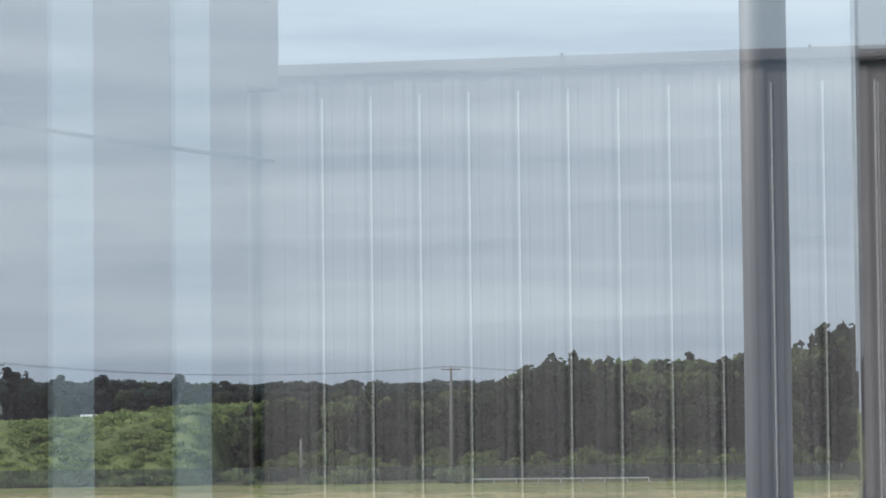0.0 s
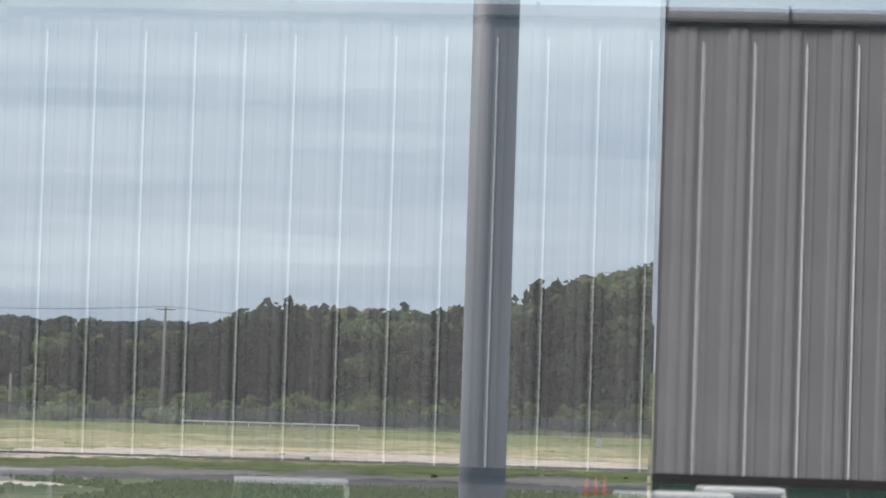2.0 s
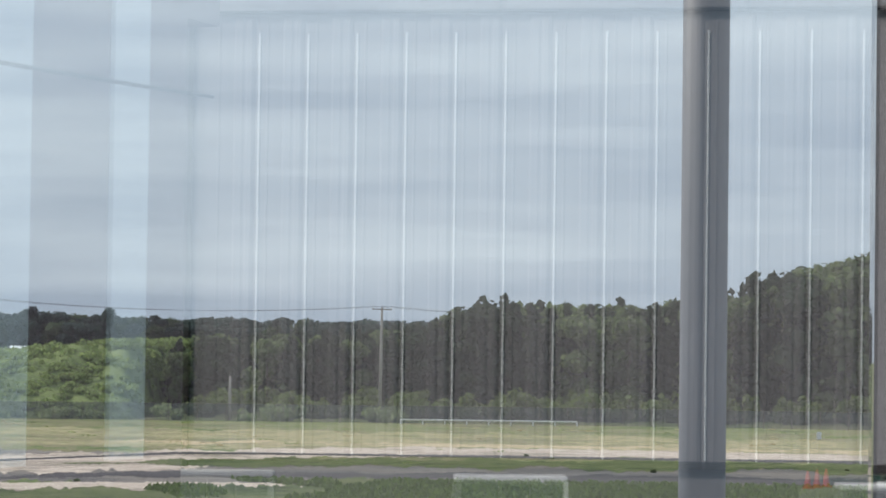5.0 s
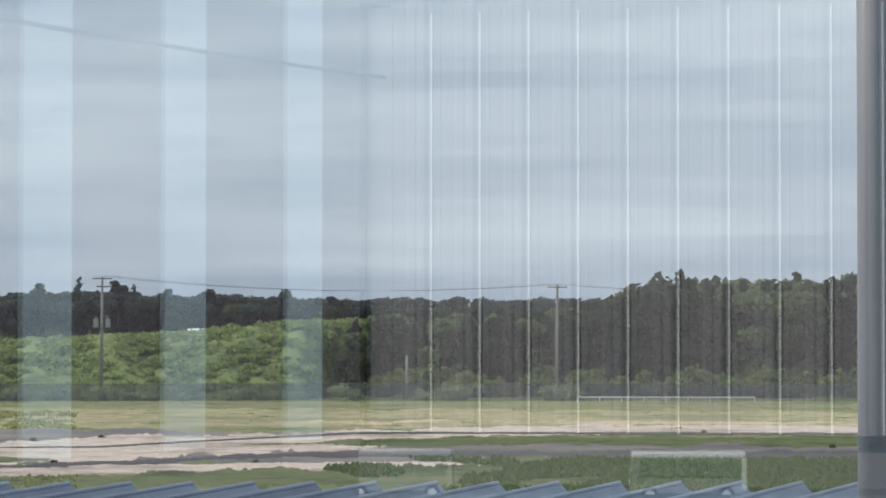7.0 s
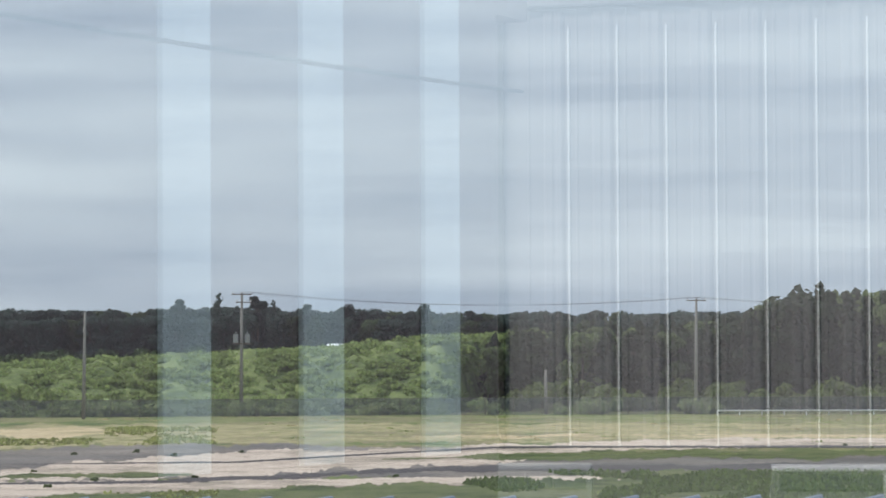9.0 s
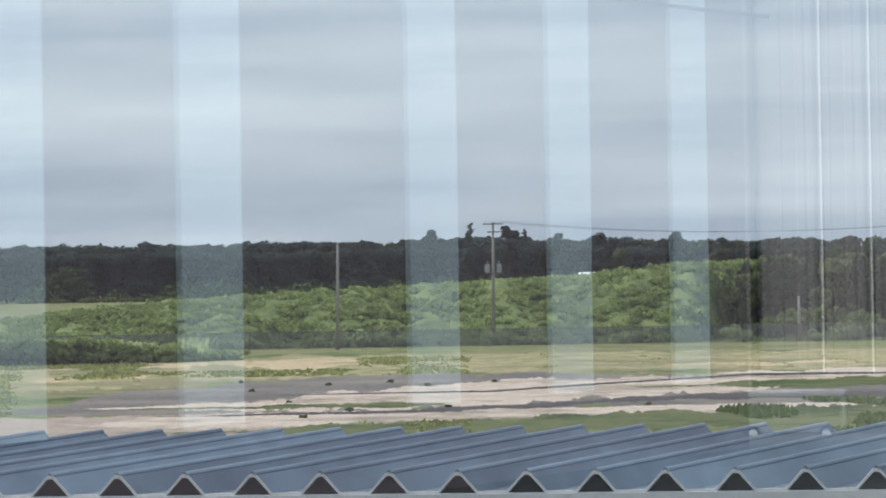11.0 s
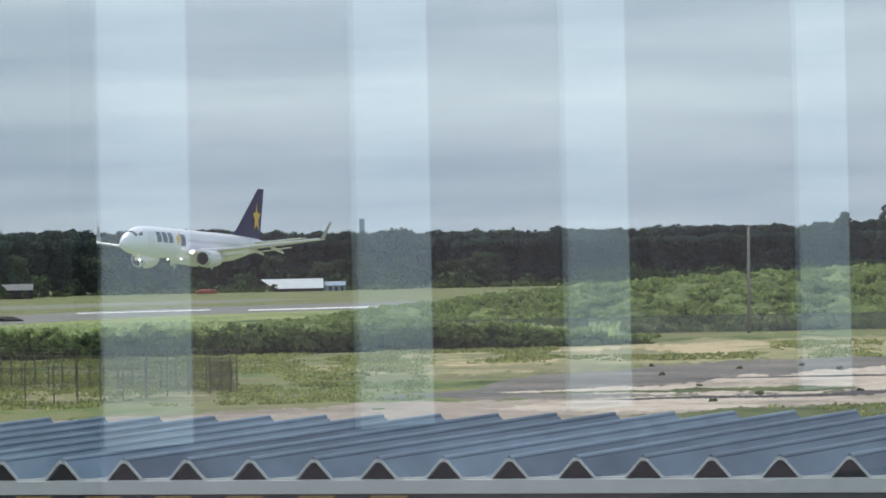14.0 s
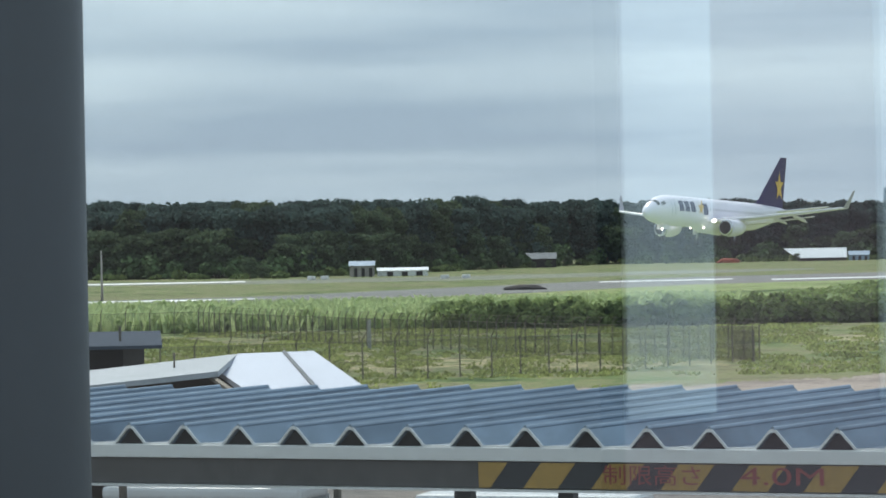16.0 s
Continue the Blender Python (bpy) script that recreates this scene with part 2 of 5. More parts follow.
def strip(name, rows, z, material, label, category, jag=0.06, step=0.035):
    """A patch on the ground between two distances that change with the bearing; its rim wanders."""
    verts, faces = [], []
    a, seed = rows[0][0], rng.random() * 90
    while a >= rows[-1][0] - 1e-6:
        for (a0, n0, f0), (a1, n1, f1) in zip(rows, rows[1:]):
            if a0 >= a >= a1:
                k = (a0 - a) / (a0 - a1)
                near, far = n0 + (n1 - n0) * k, f0 + (f1 - f0) * k
        w = (far - near) * jag * 4
        taper = min(1.0, (rows[0][0] - a) / 3.0) if jag else 1.0
        mid = (near + far) / 2
        near, far = mid + (near - mid) * taper, mid + (far - mid) * taper
        near += w * noise.noise((a * 1.3, seed, 0)) + w * 0.5 * noise.noise((a * 6, seed, 3)) + w * 0.3 * noise.noise((a * 17, seed, 11))
        far += w * noise.noise((a * 1.1, seed, 7)) + w * 0.5 * noise.noise((a * 6, seed, 5)) + w * 0.3 * noise.noise((a * 19, seed, 13))
        if jag:
            fray = min(1.4, 0.35 * (far - near))
            near += fray * (noise.noise((a * 48, seed, 17)) + 0.6 * noise.noise((a * 130, seed, 19)))
            far += fray * (noise.noise((a * 48, seed, 23)) + 0.6 * noise.noise((a * 130, seed, 29)))
        verts += [polar(a, near, z), polar(a, max(far, near + 0.2), z)]
        a -= step
    for i in range(0, len(verts) - 2, 2):
        faces.append((i, i + 2, i + 3, i + 1))
    ob = from_lists(name, verts, faces, material)
    return tagged(ob, label, category, kind="structure")


M_STRAWBED = meadow("bleached_straw", [(0.22, 0.21, 0.10), (0.44, 0.36, 0.22), (0.56, 0.46, 0.31), (0.38, 0.32, 0.18), (0.22, 0.215, 0.10)], 0.09, 0.42, 0.58)
M_TRACK = mat("dark_old_asphalt", (0.055, 0.052, 0.055), 0.9, vary=0.4, scale=0.15, fine=2, spec=0.2)
strip("dry_verge", [(20.5, 180, 222), (18.5, 182, 228), (15, 190, 252), (10, 205, 262), (3, 205, 255), (-6, 205, 250), (-14, 200, 245)], 0.004, M_DRY, "strip of dry yellow grass along the fence", "dry grass", 0.05)
strip("dry_straw", [(15.2, 226, 246), (13, 222, 256), (12, 221, 250), (10.6, 230, 238)], 0.0065, M_STRAWBED, "bleached patch of straw in the dry grass", "dry grass", 0.14)
strip("dry_straw", [(19.5, 206, 210), (17, 202, 211), (15, 208, 213)], 0.0065, M_STRAWBED, "thin bleached streak in the dry grass", "dry grass", 0.2)
strip("dry_straw", [(6, 218, 226), (3.6, 214, 224), (0, 216, 222), (-6, 213, 221), (-14, 214, 222)], 0.0065, M_STRAWBED, "pale straw along the edge of the field", "dry grass", 0.2)
strip("dry_plot", [(35, 160, 196), (31, 160, 200), (28, 160, 184), (24, 160, 172), (21.5, 161, 166)], 0.0085, M_DRY, "yellowing grass inside the fenced plot", "dry grass", 0.1)
strip("asphalt_apron", [(19, 150, 160), (16.6, 150, 163), (15.7, 149, 180), (14.4, 149, 187), (13.2, 149, 192), (11.6, 149, 201), (10.2, 149, 204), (8.5, 150, 206), (6, 150, 196), (2, 140, 185), (-14, 135, 180)], 0.008, M_ASPHALT, "worn grey asphalt access road", "road", 0.04)
strip("bare_sand", [(16.4, 157, 160), (13.2, 151, 165), (11.6, 150, 175), (10.2, 150, 179), (8.5, 152, 191), (4, 168, 199), (1, 190, 210), (-3, 196, 213), (-10, 198, 210), (-14, 199, 208)], 0.012, M_SAND, "bare pinkish sand and gravel", "sand", 0.06)
M_GRAVEL = meadow("brown_gravel", [(0.21, 0.18, 0.15), (0.30, 0.25, 0.215), (0.40, 0.335, 0.285), (0.28, 0.235, 0.20), (0.20, 0.19, 0.125)], 0.07, 0.40, 0.60)
strip("bare_gravel", [(27, 127, 139), (21.8, 127, 140.5), (18.7, 127, 148), (14.4, 127, 149.5), (12, 127, 149.5), (10, 138, 149), (7, 140, 149), (2, 143, 150), (0, 146, 149)], 0.0145, M_GRAVEL, "strip of brownish bare gravel beside the verge", "gravel", 0.05)
strip("bare_sand", [(16.5, 131, 149.5), (12, 136, 149.5), (10, 138, 149.5), (7, 142, 150.5), (2, 146, 152), (-1, 148, 151)], 0.0155, M_SAND, "pale bare sand beside the verge", "sand", 0.06)
strip("asphalt_edging", [(13.6, 171, 172.5), (8.5, 171.5, 174), (5.5, 185, 188), (3.6, 193.5, 197.5), (-5, 193, 197), (-14, 193, 198)], 0.0195, M_TRACK, "dark strip of old asphalt edging the sand", "asphalt", 0.06)
strip("dirt_track", [(15, 146, 148), (10, 146.5, 149.5), (8, 150, 155), (5, 158, 165), (-3, 158, 167), (-14, 159, 168)], 0.0215, M_TRACK, "dark worn track across the sand", "track", 0.1)
strip("grass_patch", [(15.3, 155, 158), (12.5, 153.5, 159), (10.5, 153.5, 159), (9.4, 155, 157)], 0.017, M_LUSH, "weedy patch in the bare sand", "grass", 0.15)
strip("grass_verge", [(6.5, 174, 176), (2, 175, 187), (-5, 176, 191), (-14, 178, 192)], 0.018, M_LUSH, "weedy green strip between the road and the sand", "grass", 0.12)
strip("grass_verge", [(14.5, 127, 134), (11.5, 127, 136), (8, 128, 141), (5, 127, 145), (3, 127, 150), (0, 125, 160), (-6, 126, 158), (-14, 128, 156)], 0.016, M_LUSH, "green grass verge beside the road", "grass", 0.08)
forecourt = from_lists("forecourt", [(-75, 3.3, 0.01), (60, 3.3, 0.01), (60, 105, 0.01), (-75, 105, 0.01)], [(0, 1, 2, 3)], M_ASPHALT)
tagged(forecourt, "dark asphalt forecourt round the carport", "forecourt", kind="structure")
strip("fresh_grass", [(39, 292, 352), (33, 292, 360), (30, 292, 382), (26, 285, 410), (22.3, 285, 474), (18.1, 300, 506), (15, 320, 540)], 0.0045, meadow("fresh_turf", [(0.12, 0.165, 0.055), (0.20, 0.26, 0.095), (0.27, 0.33, 0.13), (0.30, 0.31, 0.15), (0.17, 0.22, 0.08)], 0.03, 0.42, 0.58), "bright fresh grass between the hedge and the runway", "grass", 0.0)
strip("runway", [(37, 355, 423), (33, 362, 428), (30, 384, 440), (26, 412, 505), (22.3, 477, 582), (18.1, 510, 612), (15, 560, 640)], 0.006, M_RUNWAY, "long pale grey runway beyond the grass", "runway", 0.0)
strip("taxiway", [(38, 640, 690), (33, 620, 685), (29, 600, 680), (26, 605, 690), (22, 650, 730), (20, 690, 720)], 0.005, mat("old_taxiway", (0.19, 0.2, 0.15), 0.9, vary=0.35, scale=0.02, fine=0.3, spec=0.2), "grey taxiway with grass growing through it", "taxiway", 0.03)

# ---------------------------------------------------------------- deck with its glass screen
deck = part("deck_floor", boxed(-16, 14, -27, 3.2, 4.6, 5.0), mat("dark_deck_coating", (0.085, 0.083, 0.08), 0.85, vary=0.2, scale=0.4, fine=6), None)
tagged(deck, "grey concrete floor of the viewing deck", "deck", kind="structure")
base = part("deck_base_wall", boxed(-15.9, 13.9, -26.9, 3.1, 0, 4.597), M_CONC, None)
tagged(base, "plain concrete storey under the viewing deck", "wall", kind="structure")
screen = empty("glass_screen", (0, 0.6, 5.0))
tagged(screen, "clear coated glass windbreak on the viewing deck", "window")
pane = part("pane", boxed(-1.9, 1.1, -0.006, 0.006, 0.1, 2.9), M_GLASS, screen)
pane.visible_shadow = False
for x in (-1.95, 1.1):
    part("frame_post", boxed(x, x + 0.05, -0.03, 0.03, 0, 2.95, bevel=0.004), M_POST, screen)
for z in (0.05, 2.9):
    part("frame_rail", boxed(-1.9, 1.1, -0.025, 0.025, z, z + 0.05, bevel=0.004), M_POST, screen)
GLASS_Y = 0.6


def behind(x, y, z=0.0):
    """The place whose mirror image in the glass screen stands at x, y."""
    return Vector((x, 2 * GLASS_Y - y, z))


# round columns in front of the deck
def column(az, dist, radius, paint, name="canopy_column"):
    c = empty(name, polar(az, dist))
    bm = bmesh.new()
    tube(bm, (0, 0, 0), (0, 0, 10.5), radius, n=40)
    part("shaft", bm, paint, c, smooth=False)
    for p in c.children[0].data.polygons:
        p.use_smooth = abs(p.normal.z) < 0.5
    part("base_plate", boxed(-radius * 1.5, radius * 1.5, -radius * 1.5, radius * 1.5, 0, 0.04, bevel=0.01), M_POST, c)
    return tagged(c, "round grey painted steel canopy column" if paint is M_POST else "slim slate grey painted canopy column", "column")


column(-6.04, 18.0, 0.138, mat("slate_grey_paint", (0.13, 0.148, 0.172), 0.6, vary=0.1, scale=1.2, fine=20))
left_post = column(34.98, 9.0, 0.22, M_POST)
left_post.location.x += 0.199


def gloss_board(name, colour, share, rough):
    m = mat(name, colour, 0.6, vary=0.1, scale=1)
    n, l = m.node_tree.nodes, m.node_tree.links
    gl, mx = n.new("ShaderNodeBsdfGlossy"), n.new("ShaderNodeMixShader")
    gl.inputs["Roughness"].default_value, mx.inputs[0].default_value = rough, share
    l.new(n["Principled BSDF"].outputs[0], mx.inputs[1])
    l.new(gl.outputs[0], mx.inputs[2])
    l.new(mx.outputs[0], n["Material Output"].inputs["Surface"])
    return m


side = part("side_panel", boxed(0.2022, 2.2, 1.25, 1.262, 5.0, 8.4, bevel=0.002), gloss_board("polished_dark_board", (0.03, 0.034, 0.04), 0.88, 0.006), None)
side.matrix_basis = pose(0.2022, 1.25, 0, 0, 0, -0.07) @ pose(-0.2022, -1.25, 0)
tagged(side, "dark polished panel standing behind the glass", "wall", kind="structure")

# ---------------------------------------------------------------- hangar mirrored in the glass
HTURN = 11.83
hangar = empty("hangar", behind(-8.24, 130.96), HTURN)
tagged(hangar, "tall hangar clad in pale grey ribbed metal", "hangar")
PITCH, NB = 2.134, 20
HZ0, HZ1 = 2.2, 21.5
M_RIB = mat("hangar_rib_metal", (0.235, 0.221, 0.231), 0.6, 0.0, vary=0.1, scale=0.06, fine=0.5)
part("body", boxed(-0.75, PITCH * NB + 2, -30, -0.06, 0, HZ1 - 0.3), M_CLAD_D, hangar, "hangar body, darkened in colour as shade behind the cladding")


def pressed(profile, z0, z1, back):
    """A folded sheet standing upright: x, y of its bends, closed at the back."""
    bm = bmesh.new()
    ring = list(profile) + [(profile[-1][0], back), (profile[0][0], back)]
    lo, hi = [[bm.verts.new((x, y, z)) for x, y in ring] for z in (z0, z1)]
    bm.faces.new(lo)
    bm.faces.new(hi[::-1])
    for k in range(len(ring)):
        j = (k + 1) % len(ring)
        bm.faces.new((lo[k], hi[k], hi[j], lo[j]))
    bmesh.ops.recalc_face_normals(bm, faces=bm.faces)
    return bm


BAY = (
    ("panel", pressed([(-0.12, 0.0), (0.34, 0.0), (0.37, 0.03), (0.44, 0.03), (0.47, 0.0), (1.035, 0.0)], HZ0, HZ1 - 0.55, -0.05), M_CLAD),
    ("rib", pressed([(1.04, 0.003), (1.18, 0.08), (1.44, 0.08), (1.52, 0.04), (1.60, 0.04), (1.68, 0.08), (1.84, 0.08), (1.98, 0.003)], HZ0, HZ1 - 0.75, -0.05), M_RIB),
    ("cover_strip", boxed(0.0, 0.085, -0.05, 0.09, HZ0, HZ1 - 1.4, bevel=0.015), M_CLAD_W))
for nm, bm, mt in BAY:
    first = part(nm, bm, mt, hangar)
    lead = PITCH if nm == "cover_strip" else 0.0
    first.location.x = 0.81 + lead
    for i in range(1, NB):
        ob = new(nm, first.data)
        ob.parent = hangar
        ob.location.x = i * PITCH + 0.81 + lead
# black strips in colour: gap at the corner, dark line along the foot
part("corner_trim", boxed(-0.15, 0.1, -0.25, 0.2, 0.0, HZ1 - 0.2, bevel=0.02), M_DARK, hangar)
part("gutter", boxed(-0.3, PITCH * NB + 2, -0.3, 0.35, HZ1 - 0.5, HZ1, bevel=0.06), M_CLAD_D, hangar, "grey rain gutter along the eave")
# shade under the gutter, painted as a dark strip
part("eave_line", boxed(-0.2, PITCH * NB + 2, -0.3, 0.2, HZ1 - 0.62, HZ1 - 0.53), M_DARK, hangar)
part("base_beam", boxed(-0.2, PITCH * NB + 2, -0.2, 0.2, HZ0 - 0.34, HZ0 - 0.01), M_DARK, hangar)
for i in range(5):
    part("gutter_joint", boxed(13.4 + i * 10.4, 13.5 + i * 10.4, 0.353, 0.4, HZ1 - 0.5, HZ1 + 0.1), M_DARK, hangar)

# ---------------------------------------------------------------- low building with white panels, mirrored in the glass
LINE_A, WING_AZ = Vector((-6.096, 14.371)), 0.352      # image of the wall's foot line
ldir = Vector((math.sin(WING_AZ), math.cos(WING_AZ)))
wing_turn = math.degrees(math.atan2(-ldir.y, ldir.x))
wing = empty("terminal_wing", behind(LINE_A.x, LINE_A.y, 5.0), wing_turn)
tagged(wing, "deck-side building wing with brownish siding and white panels", "building")
LEN = 12.75
part("wall", boxed(-0.12, LEN, -0.3, 0.0, 0.0, 6.6), M_PINK, wing)
x = 0.0
for step in (2.083, 2.063, 2.794, 2.102, 2.158, 0):
    part("white_panel", boxed(x, x + 0.681, 0.0, 0.05, 0.6, 6.4, bevel=0.008), M_PANEL_W, wing, "tall narrow white wall panel")
    x += step
part("upper_overhang", boxed(LEN + 0.003, LEN + 0.69, -0.3, 0.0, 4.37, 6.6), M_PINK, wing)

# ---------------------------------------------------------------- carport with a folded-plate steel roof
PHI, DN, DF = 3.5, 21.98, 25.06
carport = empty("carport", (0, 0, 0), PHI)
tagged(carport, "steel carport with a grey-blue folded-plate roof", "carport")
RP, RZ, RH, RISE, SKEW = 0.5, 4.945, 0.14, 0.165, 1.72
prof = [(0.0, 0.0), (0.105, 0.0), (0.222, RH - 0.008), (0.234, RH), (0.266, RH), (0.278, RH - 0.008), (0.395, 0.0), (0.5, 0.0)]


def folded(bm, y0, y1, z0, z1, x0, x1, lift=0.0, thick=0.004):
    rows = []
    for dz in (lift, lift - thick):
        for y, z, dx in ((y0, z0, x0), (y1, z1, x1)):
            rows.append([bm.verts.new((px + dx, y, z + pz + dz)) for px, pz in prof])
    n = len(prof)
    for i in range(n - 1):
        bm.faces.new((rows[0][i], rows[0][i + 1], rows[1][i + 1], rows[1][i]))
        bm.faces.new((rows[2][i], rows[3][i], rows[3][i + 1], rows[2][i + 1]))
        bm.faces.new((rows[0][i], rows[2][i], rows[2][i + 1], rows[0][i + 1]))
        bm.faces.new((rows[1][i], rows[1][i + 1], rows[3][i + 1], rows[3][i]))
    return bm


steel_kinds = [M_STEEL, mat("galvanised_roofing_dull", (0.205, 0.262, 0.33), 0.42, 0.45, vary=0.2, scale=0.5, fine=5, second=(0.135, 0.175, 0.23), patch=0.6)]
sheets = []
for k in range(2):
    bm = folded(bmesh.new(), DN, DF, RZ, RZ + RISE, 0, SKEW)
    sheets.append(bm)
sheet_data, edge_data, cap_data = [], None, None
# near-black sheet in each rib end paints the shade of the open hollow
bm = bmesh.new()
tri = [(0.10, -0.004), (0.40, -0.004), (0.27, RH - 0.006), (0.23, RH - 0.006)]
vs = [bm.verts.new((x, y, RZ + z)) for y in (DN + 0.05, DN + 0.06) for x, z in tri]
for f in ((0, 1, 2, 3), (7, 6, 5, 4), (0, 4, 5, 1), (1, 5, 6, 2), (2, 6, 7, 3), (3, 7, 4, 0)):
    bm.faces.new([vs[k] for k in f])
end_shade = part("rib_filler", bm, M_DARK, carport)
end_shade.location.x = 0.08 - 35 * RP
for i in range(-34, 13):
    k = (i * 7 % 11) % 2
    if len(sheet_data) < 2:
        obs = [part("roof_sheet", sheets[q], steel_kinds[q], carport) for q in range(2)]
        sheet_data = [o.data for o in obs]
        obs[0].location.x, obs[1].location.x = 0.08 - 36 * RP, 0.08 - 35 * RP
        edge = part("end_flashing", folded(bmesh.new(), DN - 0.012, DN + 0.02, RZ, RZ, 0, 0, 0.006, 0.026), M_LIGHTMETAL, carport)
        edge_data = edge.data
        edge.location.x = 0.08 - 35 * RP
        bm = bmesh.new()
        tube(bm, (0.25, DN - 0.005, RZ + RH + 0.005), (0.25 + SKEW, DF, RZ + RISE + RH + 0.005), 0.022, n=8)
        cap = part("ridge_seam", bm, steel_kinds[0], carport)
        cap_data = cap.data
        cap.location.x = 0.08 - 35 * RP
    for nm, dt in (("roof_sheet", sheet_data[k]), ("end_flashing", edge_data), ("ridge_seam", cap_data), ("rib_filler", end_shade.data)):
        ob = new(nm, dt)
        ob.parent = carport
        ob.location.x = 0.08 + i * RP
part("fascia", boxed(-17.4, 6.6, DN - 0.03, DN + 0.05, RZ - 0.115, RZ - 0.008, bevel=0.006), M_LIGHTMETAL, carport, "pale fascia strip along the eave")
M_BEAM = mat("brown_grey_beam", (0.09, 0.085, 0.082), 0.6, 0.2, vary=0.25, scale=1, fine=8)
part("beam", boxed(-17.4, 6.6, DN + 0.0, DN + 0.2, RZ - 0.33, RZ - 0.119, bevel=0.004), M_BEAM, carport)
part("beam_flange", boxed(-17.4, 6.6, DN - 0.06, DN + 0.26, RZ - 0.35, RZ - 0.333), M_LIGHTMETAL, carport)
for y in (DN + 0.9, DF - 0.6):
    part("purlin", boxed(-17, 6.4, y, y + 0.1, RZ - 0.1, RZ - 0.01), M_DARK, carport)
for x in (-16.6, -9.4, 0.0, 6.2):
    for y in (DN + 0.5, DF - 0.3):
        part("leg", boxed(x - 0.07, x + 0.07, y - 0.07, y + 0.07, 0, RZ - 0.105, bevel=0.01), M_POST, carport)

# height-limit sign on the beam
M_YELLOW = mat("hazard_yellow", (0.36, 0.225, 0.055), 0.6, vary=0.2, scale=2, fine=20)
M_BLACK = mat("hazard_black", (0.025, 0.027, 0.032), 0.5, vary=0.2, scale=2, fine=20)
M_SIGN_RED = mat("faded_sign_red", (0.26, 0.055, 0.05), 0.6, vary=0.15, scale=3, fine=20)
M_RED = mat("sign_red", (0.38, 0.05, 0.045), 0.6, vary=0.15, scale=3, fine=20)
sign = empty("height_limit_sign", (0, 0, 0), PHI)
tagged(sign, "yellow and black striped height limit board with red lettering", "sign")
SX0, SX1, SZ0, SZ1 = -9.06, -5.33, RZ - 0.322, RZ - 0.125
part("board", boxed(SX0, SX1, DN - 0.022, DN - 0.003, SZ0, SZ1), M_BLACK, sign)
for i in range(8):
    a = SX0 - 0.19 + i * 0.563
    sl, hw = 0.15, 0.285
    q = [(a, SZ0), (a + hw, SZ0), (a + hw + sl, SZ1), (a + sl, SZ1)]
    q = [(min(max(x, SX0), SX1), z) for x, z in q]
    if q[1][0] - q[0][0] < 0.02:
        continue
    bm = bmesh.new()
    vs = [bm.verts.new((x, y, z)) for y in (DN - 0.026, DN - 0.0225) for x, z in q]
    for f in ((0, 1, 2, 3), (7, 6, 5, 4), (0, 4, 5, 1), (1, 5, 6, 2), (2, 6, 7, 3), (3, 7, 4, 0)):
        bm.faces.new([vs[k] for k in f])
    part("stripe", bm, M_YELLOW, sign)


def lettering(text, x, size, wide, parent):
    cu = bpy.data.curves.new("lettering", "FONT")
    cu.body, cu.size, cu.extrude = text, size, 0.001
    cu.align_x = "LEFT"
    tmp = new("lettering_curve", cu)
    me = bpy.data.meshes.new_from_object(tmp.evaluated_get(bpy.context.evaluated_depsgraph_get()))
    bpy.data.objects.remove(tmp)
    me.materials.clear()
    me.materials.append(M_SIGN_RED)
    ob = new("lettering", me)
    ob.parent = parent
    ob.matrix_basis = pose(x, DN - 0.03, SZ0 + 0.05, 90, 0, 0) @ Matrix.Diagonal((wide, 1, 1, 1))
    return ob


lettering("\u5236\u9650\u9ad8\u3055", SX0 + 1.03, 0.165, 1.24, sign)
lettering("4.0M", SX0 + 2.13, 0.19, 1.8, sign)

# ---------------------------------------------------------------- trees


def leaf_cloud(lobes, count, size, r, flat=1.0):
    """Small leaf clumps scattered through the shells of several lobes."""
    vs, fs = [], []
    weights = [l[3] ** 1.6 for l in lobes]
    for _ in range(count):
        cx, cy, cz, rad, hz = r.choices(lobes, weights)[0]
        d = Vector((r.gauss(0, 1), r.gauss(0, 1), r.gauss(0, 1))).normalized()
        k = r.uniform(0.62, 1.05)
        c = Vector((cx + d.x * rad * k, cy + d.y * rad * k, cz + d.z * hz * k))
        a = (d + Vector((r.gauss(0, 0.42), r.gauss(0, 0.42), r.gauss(0, 0.42)))).normalized()
        b = a.orthogonal().normalized()
        b.rotate(Matrix.Rotation(r.uniform(0, 6.28), 3, a))
        s = size * r.uniform(0.6, 1.4)
        e = a.cross(b)
        i = len(vs)
        vs += [c + b * s, c + e * s * 0.8, c - b * s * r.uniform(0.6, 1), c - e * s * 0.8 + a * s * 0.3]
        fs += [(i, i + 1, i + 2), (i, i + 2, i + 3)]
    return vs, fs


